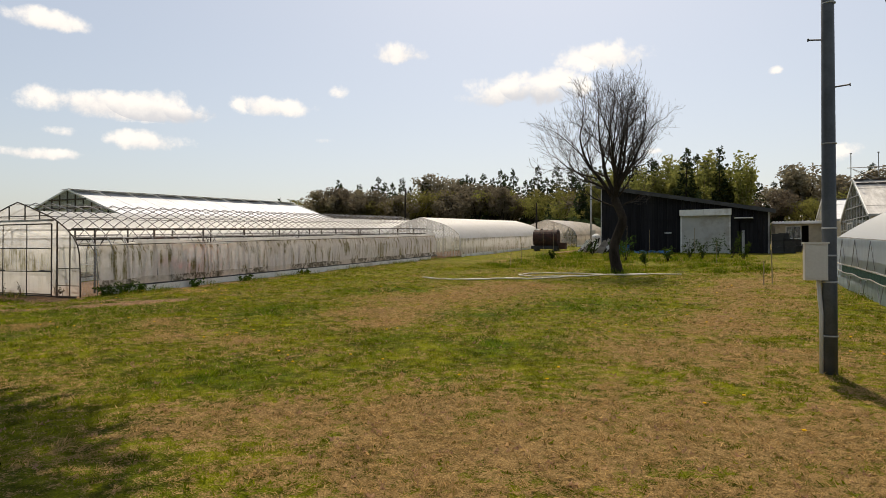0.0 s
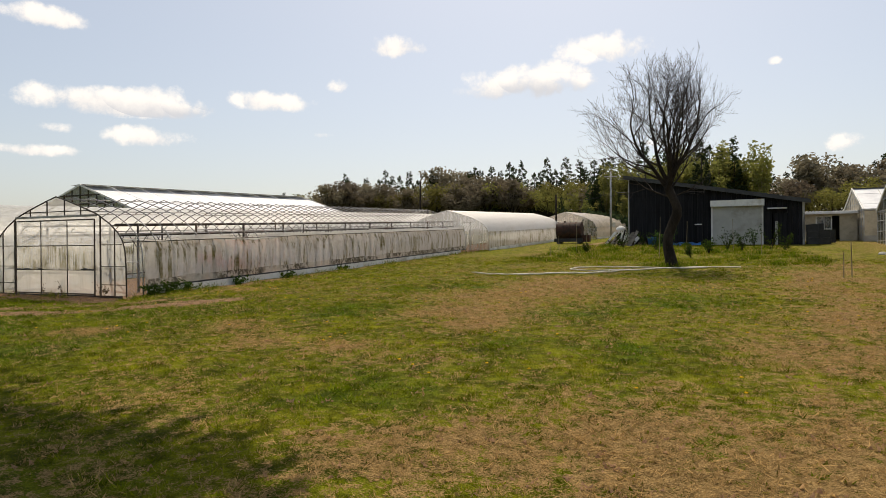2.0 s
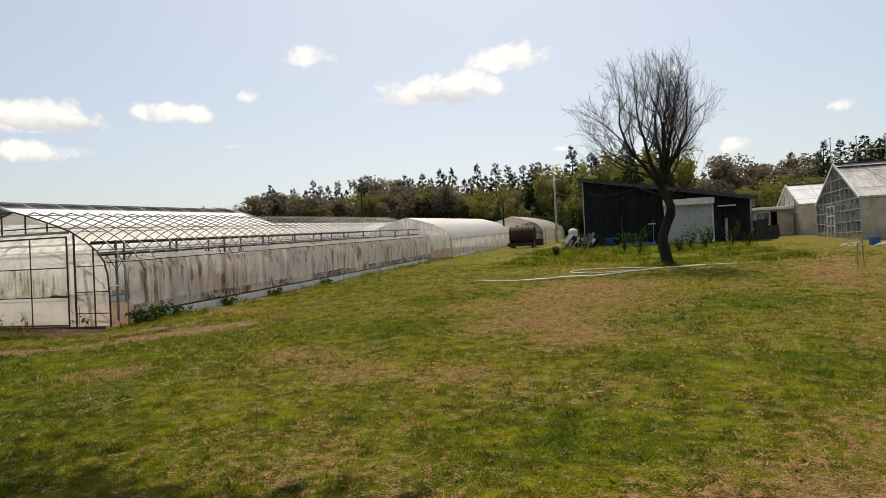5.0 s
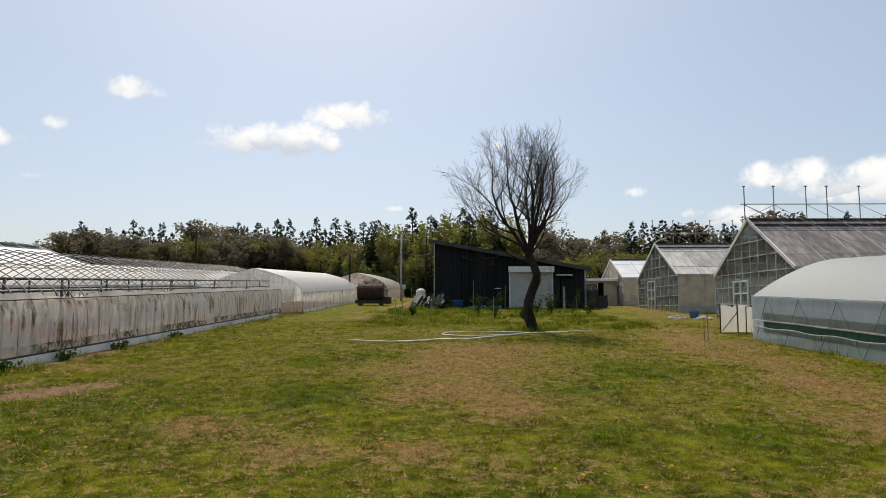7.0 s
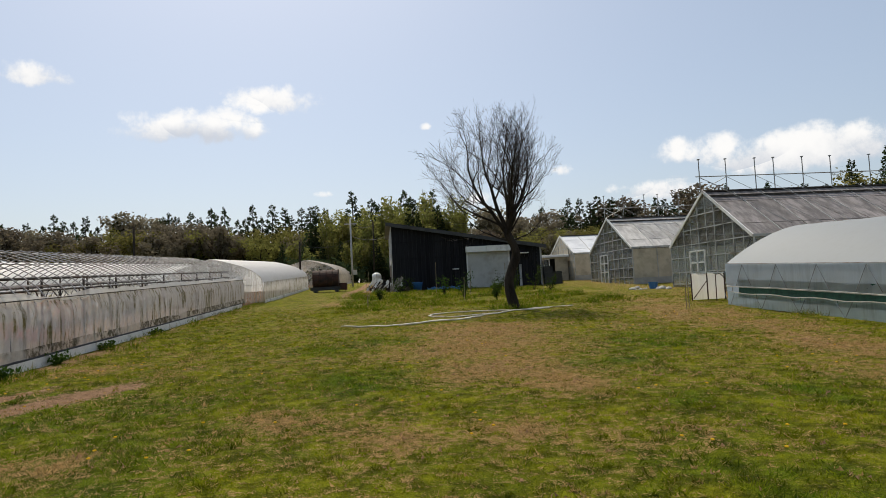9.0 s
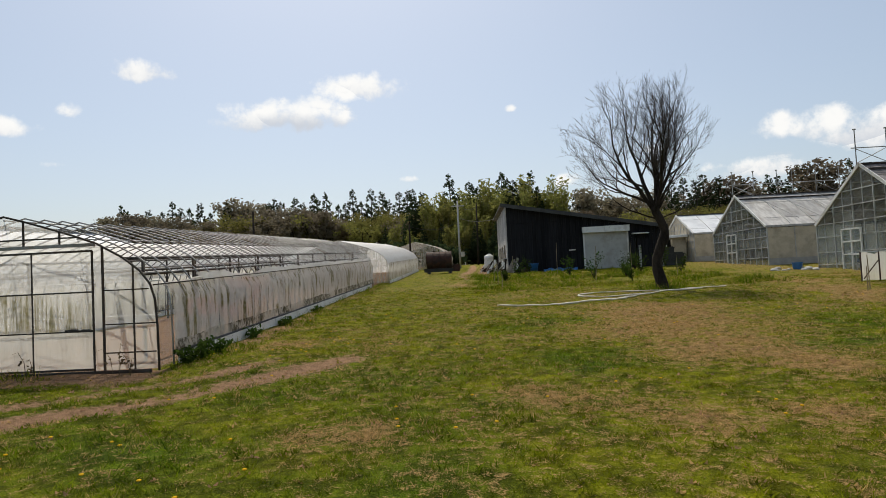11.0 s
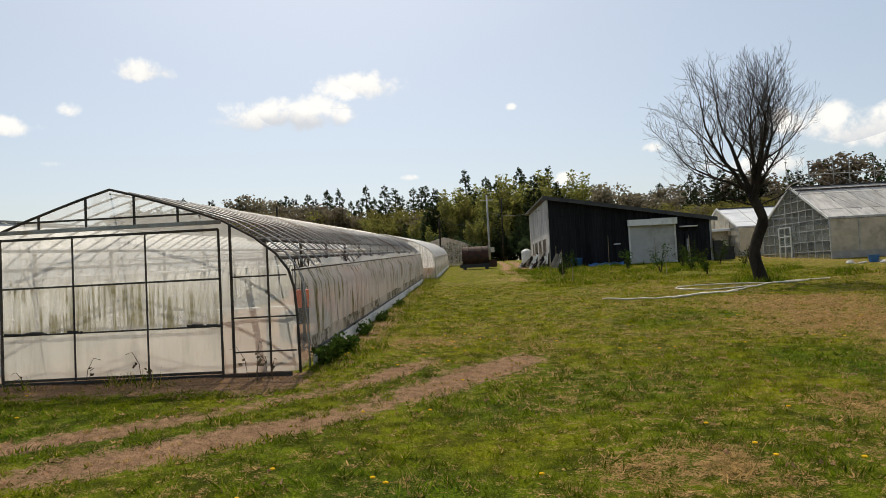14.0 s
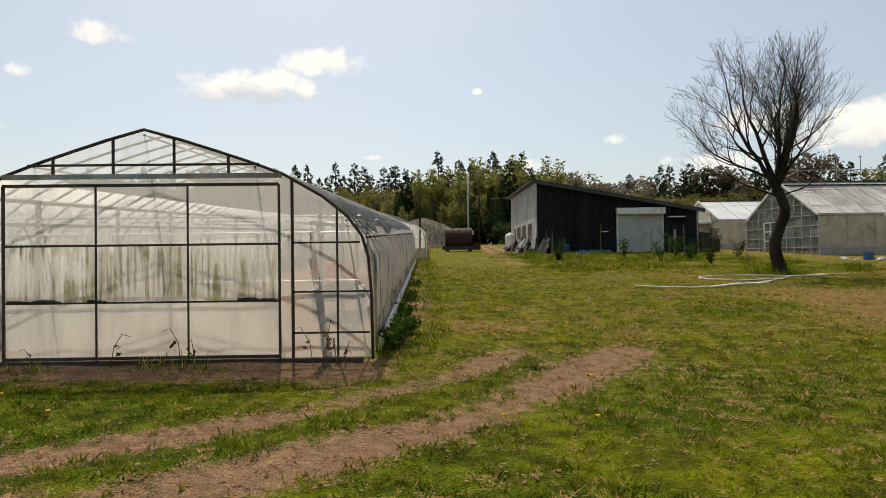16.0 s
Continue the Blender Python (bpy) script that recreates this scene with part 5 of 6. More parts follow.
def proto(kind, seed):
    """A tree one can copy: trunk and crown, at the origin, about its natural height."""
    rng = random.Random(seed)
    trunk, crown = Geo(), Geo()
    if kind == "cedar":
        h = 15
        trunk.tube([(0, 0, -0.5), (0.1, 0, h * 0.5), (0, 0, h - 0.5)], [0.3, 0.18, 0.03], 6)
        k = 0
        z = 3.0
        while z < h:
            rr = 3.3 * (1 - (z - 2) / (h - 1.2)) ** 0.9 + 0.12
            m = max(4, int(rr * 5))
            for j in range(m):
                a = 2 * math.pi * (j + rng.random()) / m
                q = rr * rng.uniform(0.55, 1.1)
                leaves(crown, rng, Vector((math.cos(a) * q, math.sin(a) * q, z - 0.25 * q + rng.uniform(-0.3, 0.3))), 0.18 + 0.2 * rr, 20, 0.13 + 0.06 * rr, 0.6, 0.3)
            z += 0.6
        leaves(crown, rng, Vector((0, 0, h - 0.1)), 0.16, 10, 0.13, 3.0)
        mats = (M_BARK, M_CEDAR)
    elif kind in ("spring", "bare"):
        h = 11
        limb_tips = []
        trunk.tube([(0, 0, -0.5), (0.15, 0.1, 2), (0, 0, 4.5)], [0.3, 0.24, 0.18], 6)
        for j in range(9):
            a, t = 2 * math.pi * j / 9 + rng.random(), rng.uniform(0.25, 0.95)
            tip = Vector((math.cos(a) * math.sin(t) * 5.5, math.sin(a) * math.sin(t) * 5.5, 4 + math.cos(t) * 6))
            mid = Vector((tip.x * 0.45, tip.y * 0.45, 3.5 + (tip.z - 3.5) * 0.55))
            trunk.tube([(0, 0, 3 + rng.random()), mid, tip], [0.12, 0.08, 0.02], 4)
            limb_tips += [(mid, 1.5), (tip, 1.5)]
            for _ in range(3):
                limb_tips.append((mid.lerp(tip, rng.random()) + Vector((rng.uniform(-1.6, 1.6), rng.uniform(-1.6, 1.6), rng.uniform(-1, 1.2))), rng.uniform(0.8, 1.5)))
        for p, r in limb_tips:
            leaves(crown, rng, p, r, 46 if kind == "spring" else 52, 0.21 if kind == "spring" else 0.26, 0.75)
        mats = (M_BARK, M_SPRING if kind == "spring" else M_BARE)
    else:
        h = 13
        for j in range(9):
            a, q = rng.uniform(0, 6.28), rng.uniform(0, 1.8)
            bx, by = math.cos(a) * q, math.sin(a) * q
            hh = h * rng.uniform(0.8, 1.05)
            lx, ly = rng.uniform(-1.6, 1.6), rng.uniform(-1.6, 1.6)
            pts = [Vector((bx + lx * (i / 6) ** 2.4, by + ly * (i / 6) ** 2.4, -0.5 + (hh + 0.5) * i / 6 - 0.5 * (i == 6))) for i in range(7)]
            trunk.tube(pts, [0.06, 0.06, 0.055, 0.05, 0.04, 0.03, 0.01], 4)
            for i in range(2, 7):
                for f in (0, 0.5):
                    if i == 6 and f:
                        continue
                    p = pts[i].lerp(pts[min(6, i + 1)], f)
                    leaves(crown, rng, p, 0.8 if i > 3 else 0.6, 20 if i > 2 else 10, 0.26, 1.1, 0.5)
        mats = (M_BAMBOO, M_BAMBOOLEAF)
    names = {"cedar": ("cedar", "dark green cedar in the wood edge", "tree"), "spring": ("broadleaf_tree", "broadleaf tree in fresh yellow-green spring leaf", "tree"),
             "bare": ("budding_tree", "grey-brown broadleaf tree just coming into bud", "tree"), "bamboo": ("bamboo_clump", "tall feathery clump of yellow-green bamboo", "bamboo")}
    nm, label, cat = names[kind]
    t = thing(nm, (0, 0, 0), label, cat, "trees of the surrounding wood")
    part("trunk", trunk, mats[0], t)
    part("crown", crown, mats[1], t)
    return t, h


WOODS = {k: [proto(k, 31 + 7 * i + 3 * j) for i in range(3 if k == "cedar" else 2)] for j, k in enumerate(("cedar", "spring", "bare", "bamboo"))}
used = set()
wood_rng = random.Random(5)


def plant(kind, x, y, height):
    i = wood_rng.randrange(len(WOODS[kind]))
    t, h = WOODS[kind][i]
    s = height / h
    wide = s * wood_rng.uniform(0.92, 1.18)
    m = Matrix.LocRotScale((x, y, gz(x, y)), Euler((0, 0, wood_rng.uniform(0, 6.28))), None)
    if t.name in used:
        ob = copy_thing(t, m)
    else:
        ob = t
        used.add(t.name)
        ob.matrix_basis = m
    ob.scale = (wide, wide, s)


def belt(az0, az1, step, dist, h0, h1, mix, deep=14, cx=-7.0, cy=1.0):
    """A belt of trees between two bearings (degrees from +y), seen from the lawn."""
    a = az0
    while a < az1:
        d = dist + wood_rng.uniform(0, deep)
        kind = wood_rng.choice(mix)
        hh = (h0 + (h1 - h0) * (a - az0) / (az1 - az0)) * d / 100 * wood_rng.uniform(0.84, 1.08)
        b = radians(a + wood_rng.uniform(-0.3, 0.3))
        plant(kind, cx + d * math.sin(b), cy + d * math.cos(b), hh)
        a += step * wood_rng.uniform(0.7, 1.3)


# heights are metres per 100 m of distance
belt(-64, -46, 1.3, 190, 3.2, 4.0, ["cedar", "bare"])
belt(-37.8, -29, 0.8, 150, 7.4, 8.4, ["cedar", "cedar", "spring"])
belt(-31, -18, 0.75, 120, 9.6, 11.4, ["cedar", "cedar", "bare"])
belt(-31, -13, 1.25, 104, 8.6, 10.0, ["bare", "spring", "bare", "bare"], 8)
belt(-18, -3, 0.7, 120, 12.4, 11.6, ["cedar"])
belt(-15, -5, 1.3, 104, 9.4, 10.0, ["spring", "bare", "spring"], 8)
belt(-7, 7, 0.5, 90, 11.0, 12.2, ["bamboo", "bamboo", "bamboo", "cedar"], 9)
belt(-3, 5, 0.8, 106, 13.4, 13.6, ["bamboo", "cedar"], 8)
belt(-9, 4, 0.9, 84, 6.4, 7.4, ["cedar", "bamboo"], 4)
belt(6, 30, 0.75, 122, 10.3, 11.8, ["cedar", "cedar", "cedar", "cedar", "bare"])
belt(9, 23, 1.3, 100, 7.2, 7.8, ["spring", "bare"], 8)
belt(30, 64, 1.0, 114, 10.8, 12.0, ["cedar", "cedar", "spring"], 16)
belt(20, 62, 1.6, 98, 6.4, 7.4, ["spring", "bare", "cedar"], 8)
plant("cedar", 45, 68, 11.6), plant("cedar", 48, 66, 12.8), plant("spring", 49, 69, 11.4), plant("cedar", 66, 62, 14.0), plant("cedar", 62, 66, 13.0), plant("cedar", 52, 68, 12.2), plant("cedar", 53, 66, 11.6)

# low thicket along the foot of the woods
thicket = Geo()
th_rng = random.Random(12)
for k in range(900):
    az = th_rng.uniform(-64, 64)
    d = th_rng.uniform(80, 96) if -9 < az < 6 else th_rng.uniform(98, 116)
    if az < -38:
        d += 75
    b = radians(az)
    x, y = -7 + d * math.sin(b), 1 + d * math.cos(b)
    leaves(thicket, th_rng, Vector((x, y, gz(x, y) + th_rng.uniform(0.3, 2.6))), th_rng.uniform(1.0, 1.9), 26, 0.42, 0.7)
single("undergrowth", thicket, M_CEDAR, (0, 90, gz(0, 90)), "dark tangled undergrowth along the wood edge", "undergrowth", kind="stuff")


# ---------------------------------------------------------------- the great tree behind the walker, whose shade falls on the lawn
def shade_tree():
    rng = random.Random(77)
    x, y = -10.6, -4.2
    z = gz(x, y)
    tree = thing("shade_tree", (x, y, z), "large leafy tree spreading over the edge of the lawn", "tree")
    part("trunk", Geo().tube([(x, y, z - 0.3), (x, y, z + 0.3), (x + 0.1, y + 0.2, z + 2.5), (x + 0.3, y + 0.7, z + 5.0)], [0.62, 0.48, 0.38, 0.34], 12), M_BARK, tree, smooth=True)
    for tx, ty, th in ((-10.8, 9.3, 9.1), (-9.4, 9.4, 9.1), (-8.0, 9.2, 9.1), (-6.8, 8.8, 9.1), (-7.9, 7.4, 9.3), (-9.8, 7.4, 9.6), (-6.1, 7.4, 9.3), (-5.9, 8.0, 9.3), (-12.8, 6.2, 9.6), (-14.5, 2.0, 9.8), (-11.0, 2.0, 11.5), (-7.5, -0.5, 10.5), (-13.5, -4.0, 11), (-9, -7, 11)):
        s, e = Vector((x + 0.3, y + 0.7, z + 4.6)), Vector((tx, ty, z + th))
        m = s.lerp(e, 0.5) + Vector((0, 0, 1.0))
        limb = part("limb", Geo().tube([s, m, e], [0.2, 0.13, 0.04], 7), M_BARK, tree, smooth=True)
        g = Geo()
        for _ in range(26):
            c = e + Vector((rng.gauss(0, 0.7), rng.gauss(0, 0.45), abs(rng.gauss(0.3, 0.6))))
            leaves(g, rng, c, 0.9, 60, 0.17, 0.7)
        part("foliage", g, M_CEDAR, limb)


shade_tree()

# ---------------------------------------------------------------- things on and round the lawn


def steel_pole(x, y):
    z = ground_z(x, y)
    pole = thing("utility_pole", (x, y, z), "dark steel utility pole with step bolts and a meter box", "utility pole")
    part("shaft", Geo().tube([(x, y, z - 0.4), (x, y, z + 1.0), (x - 0.02, y, z + 9.0)], [0.083, 0.078, 0.048], 16), M_POLE, pole, smooth=True)
    for h in (0.42, 1.03, 1.33, 1.64, 2.6, 4.2):
        r = 0.083 - 0.0035 * h
        part("band", Geo().lathe((x, y, z + h), [(r, 0), (r + 0.006, 0.003), (r + 0.006, 0.015), (r, 0.018)], 16), M_ALU, pole)
    for h, s in ((3.25, 1), (3.8, -1), (4.27, 1), (4.3, -1), (4.85, 1), (5.4, -1), (5.95, 1), (6.5, -1)):
        bolt = part("step_bolt", Geo().tube([(x + s * 0.05, y, z + h), (x + s * 0.2, y - 0.02, z + h + 0.01)], 0.009, 6), M_BLACK, pole)
        part("bolt_head", Geo().tube([(x + s * 0.2, y - 0.02, z + h + 0.01), (x + s * 0.212, y - 0.022, z + h + 0.011)], 0.019, 6), M_BLACK, bolt)
    box = part("meter_box", Geo().box(x - 0.26, x - 0.03, y - 0.14, y + 0.06, z + 1.06, z + 1.47, bevel=0.012), M_BOX, pole, "beige steel meter box")
    part("box_lid", Geo().box(x - 0.27, x - 0.02, y - 0.155, y + 0.065, z + 1.47, z + 1.49), M_BOX, box)
    part("box_door", Geo().box(x - 0.25, x - 0.04, y - 0.147, y - 0.141, z + 1.08, z + 1.45), M_BOX, box)
    part("conduit", Geo().tube([(x - 0.11, y - 0.02, z + 1.07), (x - 0.10, y - 0.02, z + 0.85), (x - 0.085, y - 0.03, z + 0.7), (x - 0.085, y - 0.03, z - 0.1)], 0.024, 8), M_BOX, pole, "beige cable conduit", smooth=True)
    cross = part("crossarm", Geo().bar((x - 0.25, y, z + 6.85), (x + 0.22, y, z + 6.85), 0.06), M_POLE, pole)
    part("insulator", Geo().lathe((x - 0.2, y, z + 6.9), [(0.02, 0), (0.045, 0.02), (0.03, 0.05), (0.045, 0.08), (0.02, 0.12)], 10), M_WHITE, cross)
    part("cable_drop", Geo().tube([(x - 0.09, y, z + 7.4), (x - 0.16, y, z + 7.0), (x - 0.13, y, z + 6.6), (x - 0.06, y, z + 6.55)], 0.012, 5), M_WIRE, pole)
    return pole


PX, PY = 1.2, 8.4
steel_pole(PX, PY)
SX, SY = 3.05, 11.15
sz = ground_z(SX, SY)
stake = thing("guy_anchor", (SX, SY, sz), "faded orange guard tube on a pole's guy wire", "guy wire")
part("guard_tube", Geo().tube([(SX, SY, sz - 0.05), (SX + 0.13, SY - 0.05, sz + 1.62)], [0.042, 0.04], 10), M_ORANGE, stake, "faded orange plastic guard", smooth=True)
part("guard_cap", Geo().tube([(SX + 0.13, SY - 0.05, sz + 1.62), (SX + 0.134, SY - 0.052, sz + 1.68)], [0.044, 0.036], 10), M_BLACK, stake)
part("guard_band", Geo().tube([(SX + 0.06, SY - 0.024, sz + 0.78), (SX + 0.062, SY - 0.025, sz + 0.8)], 0.046, 10), M_BLACK, stake)
GTOP = Vector((PX - 0.01, PY, gz(PX, PY) + 6.3))
GLOW = Vector((SX + 0.134, SY - 0.05, sz + 1.66))
part("guy_wire", Geo().tube([GLOW, GLOW.lerp(GTOP, 0.5), GTOP], 0.0065, 5), M_WIRE, stake)
q = GLOW.lerp(GTOP, 0.2)
part("guy_insulator", Geo().lathe((q.x, q.y, q.z - 0.05), [(0.012, 0), (0.05, 0.025), (0.05, 0.075), (0.012, 0.1)], 10), M_WHITE, stake)


def far_pole(x, y, h, r, mat, label, arm=False, tilt=0.0):
    z = gz(x, y)
    p = thing("utility_pole", (x, y, z), label, "utility pole", "utility poles by the woods")
    part("shaft", Geo().tube([(x, y, z - 0.3), (x + tilt, y, z + h)], [r, r * 0.7], 10), mat, p, smooth=True)
    if arm:
        part("crossarm", Geo().bar((x - 0.6 + tilt, y, z + h - 0.5), (x + 0.6 + tilt, y, z + h - 0.5), 0.09), mat, p)
        part("transformer", Geo().box(x + 0.1, x + 0.45, y - 0.25, y + 0.1, z + 1.1, z + 1.55, bevel=0.03), M_BOX, p)
    return Vector((x + tilt, y, z + h - 0.4))


tops = [far_pole(-15.2, 58.0, 4.2, 0.1, M_BARK, "short dark timber pole beside the tunnels"),
        far_pole(-10.9, 62.0, 6.4, 0.11, M_CONCRETE, "pale concrete pole carrying wires to the barn", True),
        far_pole(-9.0, 74.0, 7.0, 0.11, M_BARK, "dark timber pole before the woods", False, 0.1),
        far_pole(-30.0, 60.5, 6.2, 0.12, M_BARK, "dark timber pole rising between the tunnels")]


def span(a, b, sag, name="overhead_wire"):
    pts = [a.lerp(b, i / 10) - Vector((0, 0, sag * 4 * (i / 10) * (1 - i / 10))) for i in range(11)]
    g = Geo().tube(pts, 0.014, 4)
    single(name, g, M_WIRE, a, "thin dark overhead wire between poles", "wire", "overhead wires")


span(tops[0] + Vector((0, 0, 0.2)), tops[1] - Vector((0, 0, 1.6)), 0.5)
span(tops[1] - Vector((0, 0, 1.2)), Vector((-7.5, 50.0, 6.0)), 0.35)
span(tops[1], tops[2], 0.4)


def rusty_drum(x, y):
    """An old boiler drum lying on a low skid."""
    z = ground_z(x, y)
    d = thing("boiler_drum", (x, y, z), "rust-red old boiler drum lying on a dark skid", "boiler")
    r = 0.70
    ring = [(math.cos(a) * r, math.sin(a) * r) for a in (2 * math.pi * i / 24 for i in range(24))]
    g = Geo()
    n = len(g.v)
    xs = [(-0.95, 0.9), (-0.9, 1.0), (0.9, 1.0), (0.95, 0.9)]
    for px, s in xs:
        g.v += [(x + px, y + c * s, z + 0.98 + q * s * 0.95) for c, q in ring]
    for i in range(3):
        g.f += [(n + i * 24 + j, n + i * 24 + (j + 1) % 24, n + (i + 1) * 24 + (j + 1) % 24, n + (i + 1) * 24 + j) for j in range(24)]
    g.f += [tuple(n + j for j in reversed(range(24))), tuple(n + 72 + j for j in range(24))]
    part("shell", g, M_RUST, d, "rusty riveted shell", smooth=False)
    for px in (-0.93, -0.45, 0.05, 0.5, 0.92):
        part("hoop", Geo().tube([(x + px, y + c * 1.02, z + 0.98 + q * 0.98) for c, q in ring + ring[:1]], 0.03, 6), M_RUST, d)
    part("skid", Geo().box(x - 1.15, x + 1.05, y - 0.5, y + 0.5, z + 0.12, z + 0.38, bevel=0.03), M_BLACK, d, "dark timber skid")
    for s in (-0.8, 0.8):
        part("runner", Geo().box(x + s - 0.12, x + s + 0.12, y - 0.55, y + 0.55, z - 0.05, z + 0.14), M_BLACK, d)
    part("firebox", Geo().box(x + 0.98, x + 1.55, y - 0.4, y + 0.35, z + 0.1, z + 0.62, bevel=0.05), M_RUST, d, "squat rusty firebox")
    part("flue", Geo().tube([(x - 0.4, y, z + 1.5), (x - 0.4, y, z + 1.75)], 0.09, 10), M_RUST, d)


rusty_drum(-12.35, 50.3)


def water_tank(x, y):
    z = ground_z(x, y)
    t = thing("water_tank", (x, y, z), "upright white plastic water tank by the barn corner", "water tank")
    part("tank", Geo().lathe((x, y, z), [(0.3, 0), (0.36, 0.04), (0.36, 0.5), (0.37, 0.52), (0.36, 0.54), (0.36, 1.0), (0.37, 1.02), (0.36, 1.04), (0.35, 1.15), (0.25, 1.24), (0.12, 1.27)], 24), M_WHITE, t, smooth=True)
    part("lid", Geo().lathe((x, y, z + 1.26), [(0.14, 0), (0.15, 0.02), (0.14, 0.06), (0.05, 0.07)], 16), M_WHITE, t)


water_tank(-8.55, 51.0)


def scrap_heap(cx, cy):
    rng = random.Random(14)
    z = ground_z(cx, cy)
    h = thing("scrap_heap", (cx, cy, z), "heap of leaning boards, sheets and pale plastic scraps", "scrap heap")
    for i in range(14):
        x = cx + rng.uniform(-0.9, 0.9)
        y = cy + rng.uniform(-0.5, 0.3)
        L = rng.uniform(0.7, 1.5)
        zz = ground_z(x, y)
        part("board", Geo().bar((x - rng.uniform(0.1, 0.6), y - 0.35, zz + 0.02), (x + rng.uniform(-0.1, 0.35), y + 0.2, zz + L * 0.75), rng.uniform(0.1, 0.25), 0.025, (0, 1, 0.2)), rng.choice((M_KERB, M_WOOD, M_WOOD, M_BARK, M_HOOD)), h)
    for i in range(7):
        x, y = cx + rng.uniform(-1.3, 1.2), cy + rng.uniform(-0.7, 0.6)
        s = rng.uniform(0.12, 0.28)
        g = Geo()
        leaves(g, rng, Vector((x, y, ground_z(x, y) + s * 0.7)), s, 40, 0.1, 0.8)
        part("scrap", g, rng.choice((M_DRY, M_DRY, M_RUST, M_WOOD)), h)


scrap_heap(-7.6, 45.6)
scrap_heap(-8.0, 49.0)


def blue_tub(x, y):
    z = ground_z(x, y)
    t = thing("blue_tub", (x, y, z), "blue plastic tub against the black barn wall", "tub")
    part("tub", Geo().lathe((x, y, z), [(0.32, 0), (0.38, 0.5), (0.4, 0.52), (0.4, 0.56), (0.36, 0.56)], 18), M_BLUE, t, smooth=True)
    part("rim", Geo().lathe((x, y, z + 0.52), [(0.385, 0), (0.41, 0.01), (0.41, 0.04), (0.385, 0.05)], 18), M_BLUE, t)


blue_tub(-5.75, 45.7)


def folded_tarp(x, y):
    rng = random.Random(3)
    z = ground_z(x, y)
    grid = [[(x + 2.3 * (i / 18 - 0.5), y + 0.7 * (k / 6 - 0.5), ground_z(x, y) + 0.24 * math.sin(math.pi * k / 6) * (0.7 + 0.3 * math.sin(i * 1.3 + k)) + 0.01) for i in range(19)] for k in range(7)]
    single("tarpaulin", Geo().sheet(grid), M_BLUE, (x, y, z), "crumpled dull blue tarpaulin along the barn foot", "tarpaulin", smooth=True)


folded_tarp(-3.9, 45.6)


def crate_stack(x, y):
    rng = random.Random(6)
    z = ground_z(x, y)
    s = thing("crate_stack", (x, y, z), "dark stack of plastic crates beside the barn", "crates")
    for i in range(2):
        for k in range(3 if i == 0 else 2):
            ox, oz = i * 0.72 + rng.uniform(-0.05, 0.05), k * 0.42
            c = part("crate", Geo().box(x + ox - 0.33, x + ox + 0.33, y - 0.25, y + 0.25, z + oz, z + oz + 0.4, bevel=0.03), M_BLACK, s)
            part("crate_rim", Geo().box(x + ox - 0.35, x + ox + 0.35, y - 0.27, y + 0.27, z + oz + 0.35, z + oz + 0.41), M_BLACK, c)


crate_stack(3.75, 46.6)
crate_stack(4.3, 48.6)


def shed():
    """The low lean-to between the barn and the cream glasshouse."""
    x0, x1, y0, y1 = 4.2, 7.5, 54.0, 58.0
    z = gz(5, 54)
    s = thing("shed", (x0, y0, z), "low grey shed with pale corrugated eaves and glazed doors", "shed")
    part("wall", Geo().box(x0, x0 + 0.7, y0, y0 + 0.08, z - 0.2, z + 2.0), M_CREAM, s)
    part("wall", Geo().box(x0 + 2.2, x1, y0, y0 + 0.08, z - 0.2, z + 2.0), M_CREAM, s)
    part("lintel", Geo().box(x0 + 0.7, x0 + 2.2, y0, y0 + 0.08, z + 1.8, z + 2.0), M_CREAM, s)
    part("side_wall", Geo().box(x0, x0 + 0.08, y0 + 0.08, y1, z - 0.2, z + 2.0), M_CREAM, s)
    part("back_wall", Geo().box(x0, x1, y1 - 0.08, y1, z - 0.2, z + 2.0), M_BLACK, s)
    for i, dx in enumerate((0.72, 1.22)):
        d = part("door", Geo().box(x0 + dx, x0 + dx + 0.48, y0 + 0.03, y0 + 0.045, z - 0.1, z + 1.8), M_GLASS, s, "white-framed glazed door")
        for e in (0.0, 0.48):
            part("door_stile", Geo().bar((x0 + dx + e, y0 + 0.02, z - 0.1), (x0 + dx + e, y0 + 0.02, z + 1.8), 0.06), M_WHITE, d)
        for h in (0.0, 0.85, 1.77):
            part("door_rail", Geo().bar((x0 + dx, y0 + 0.02, z + h), (x0 + dx + 0.48, y0 + 0.02, z + h), 0.06), M_WHITE, d)
    roof = part("roof", Geo().box(x0 - 0.2, x1, y0 - 0.4, y1, z + 2.05, z + 2.1), M_HOOD, s, "pale corrugated sheet roof")
    for i in range(17):
        x = x0 - 0.1 + 0.21 * i
        part("roof_rib", Geo().bar((x, y0 - 0.42, z + 2.12), (x, y1, z + 2.12), 0.07, 0.06), M_HOOD, roof)
    part("eaves_board", Geo().box(x0 - 0.2, x1, y0 - 0.44, y0 - 0.4, z + 1.93, z + 2.08), M_WHITE, s)


shed()


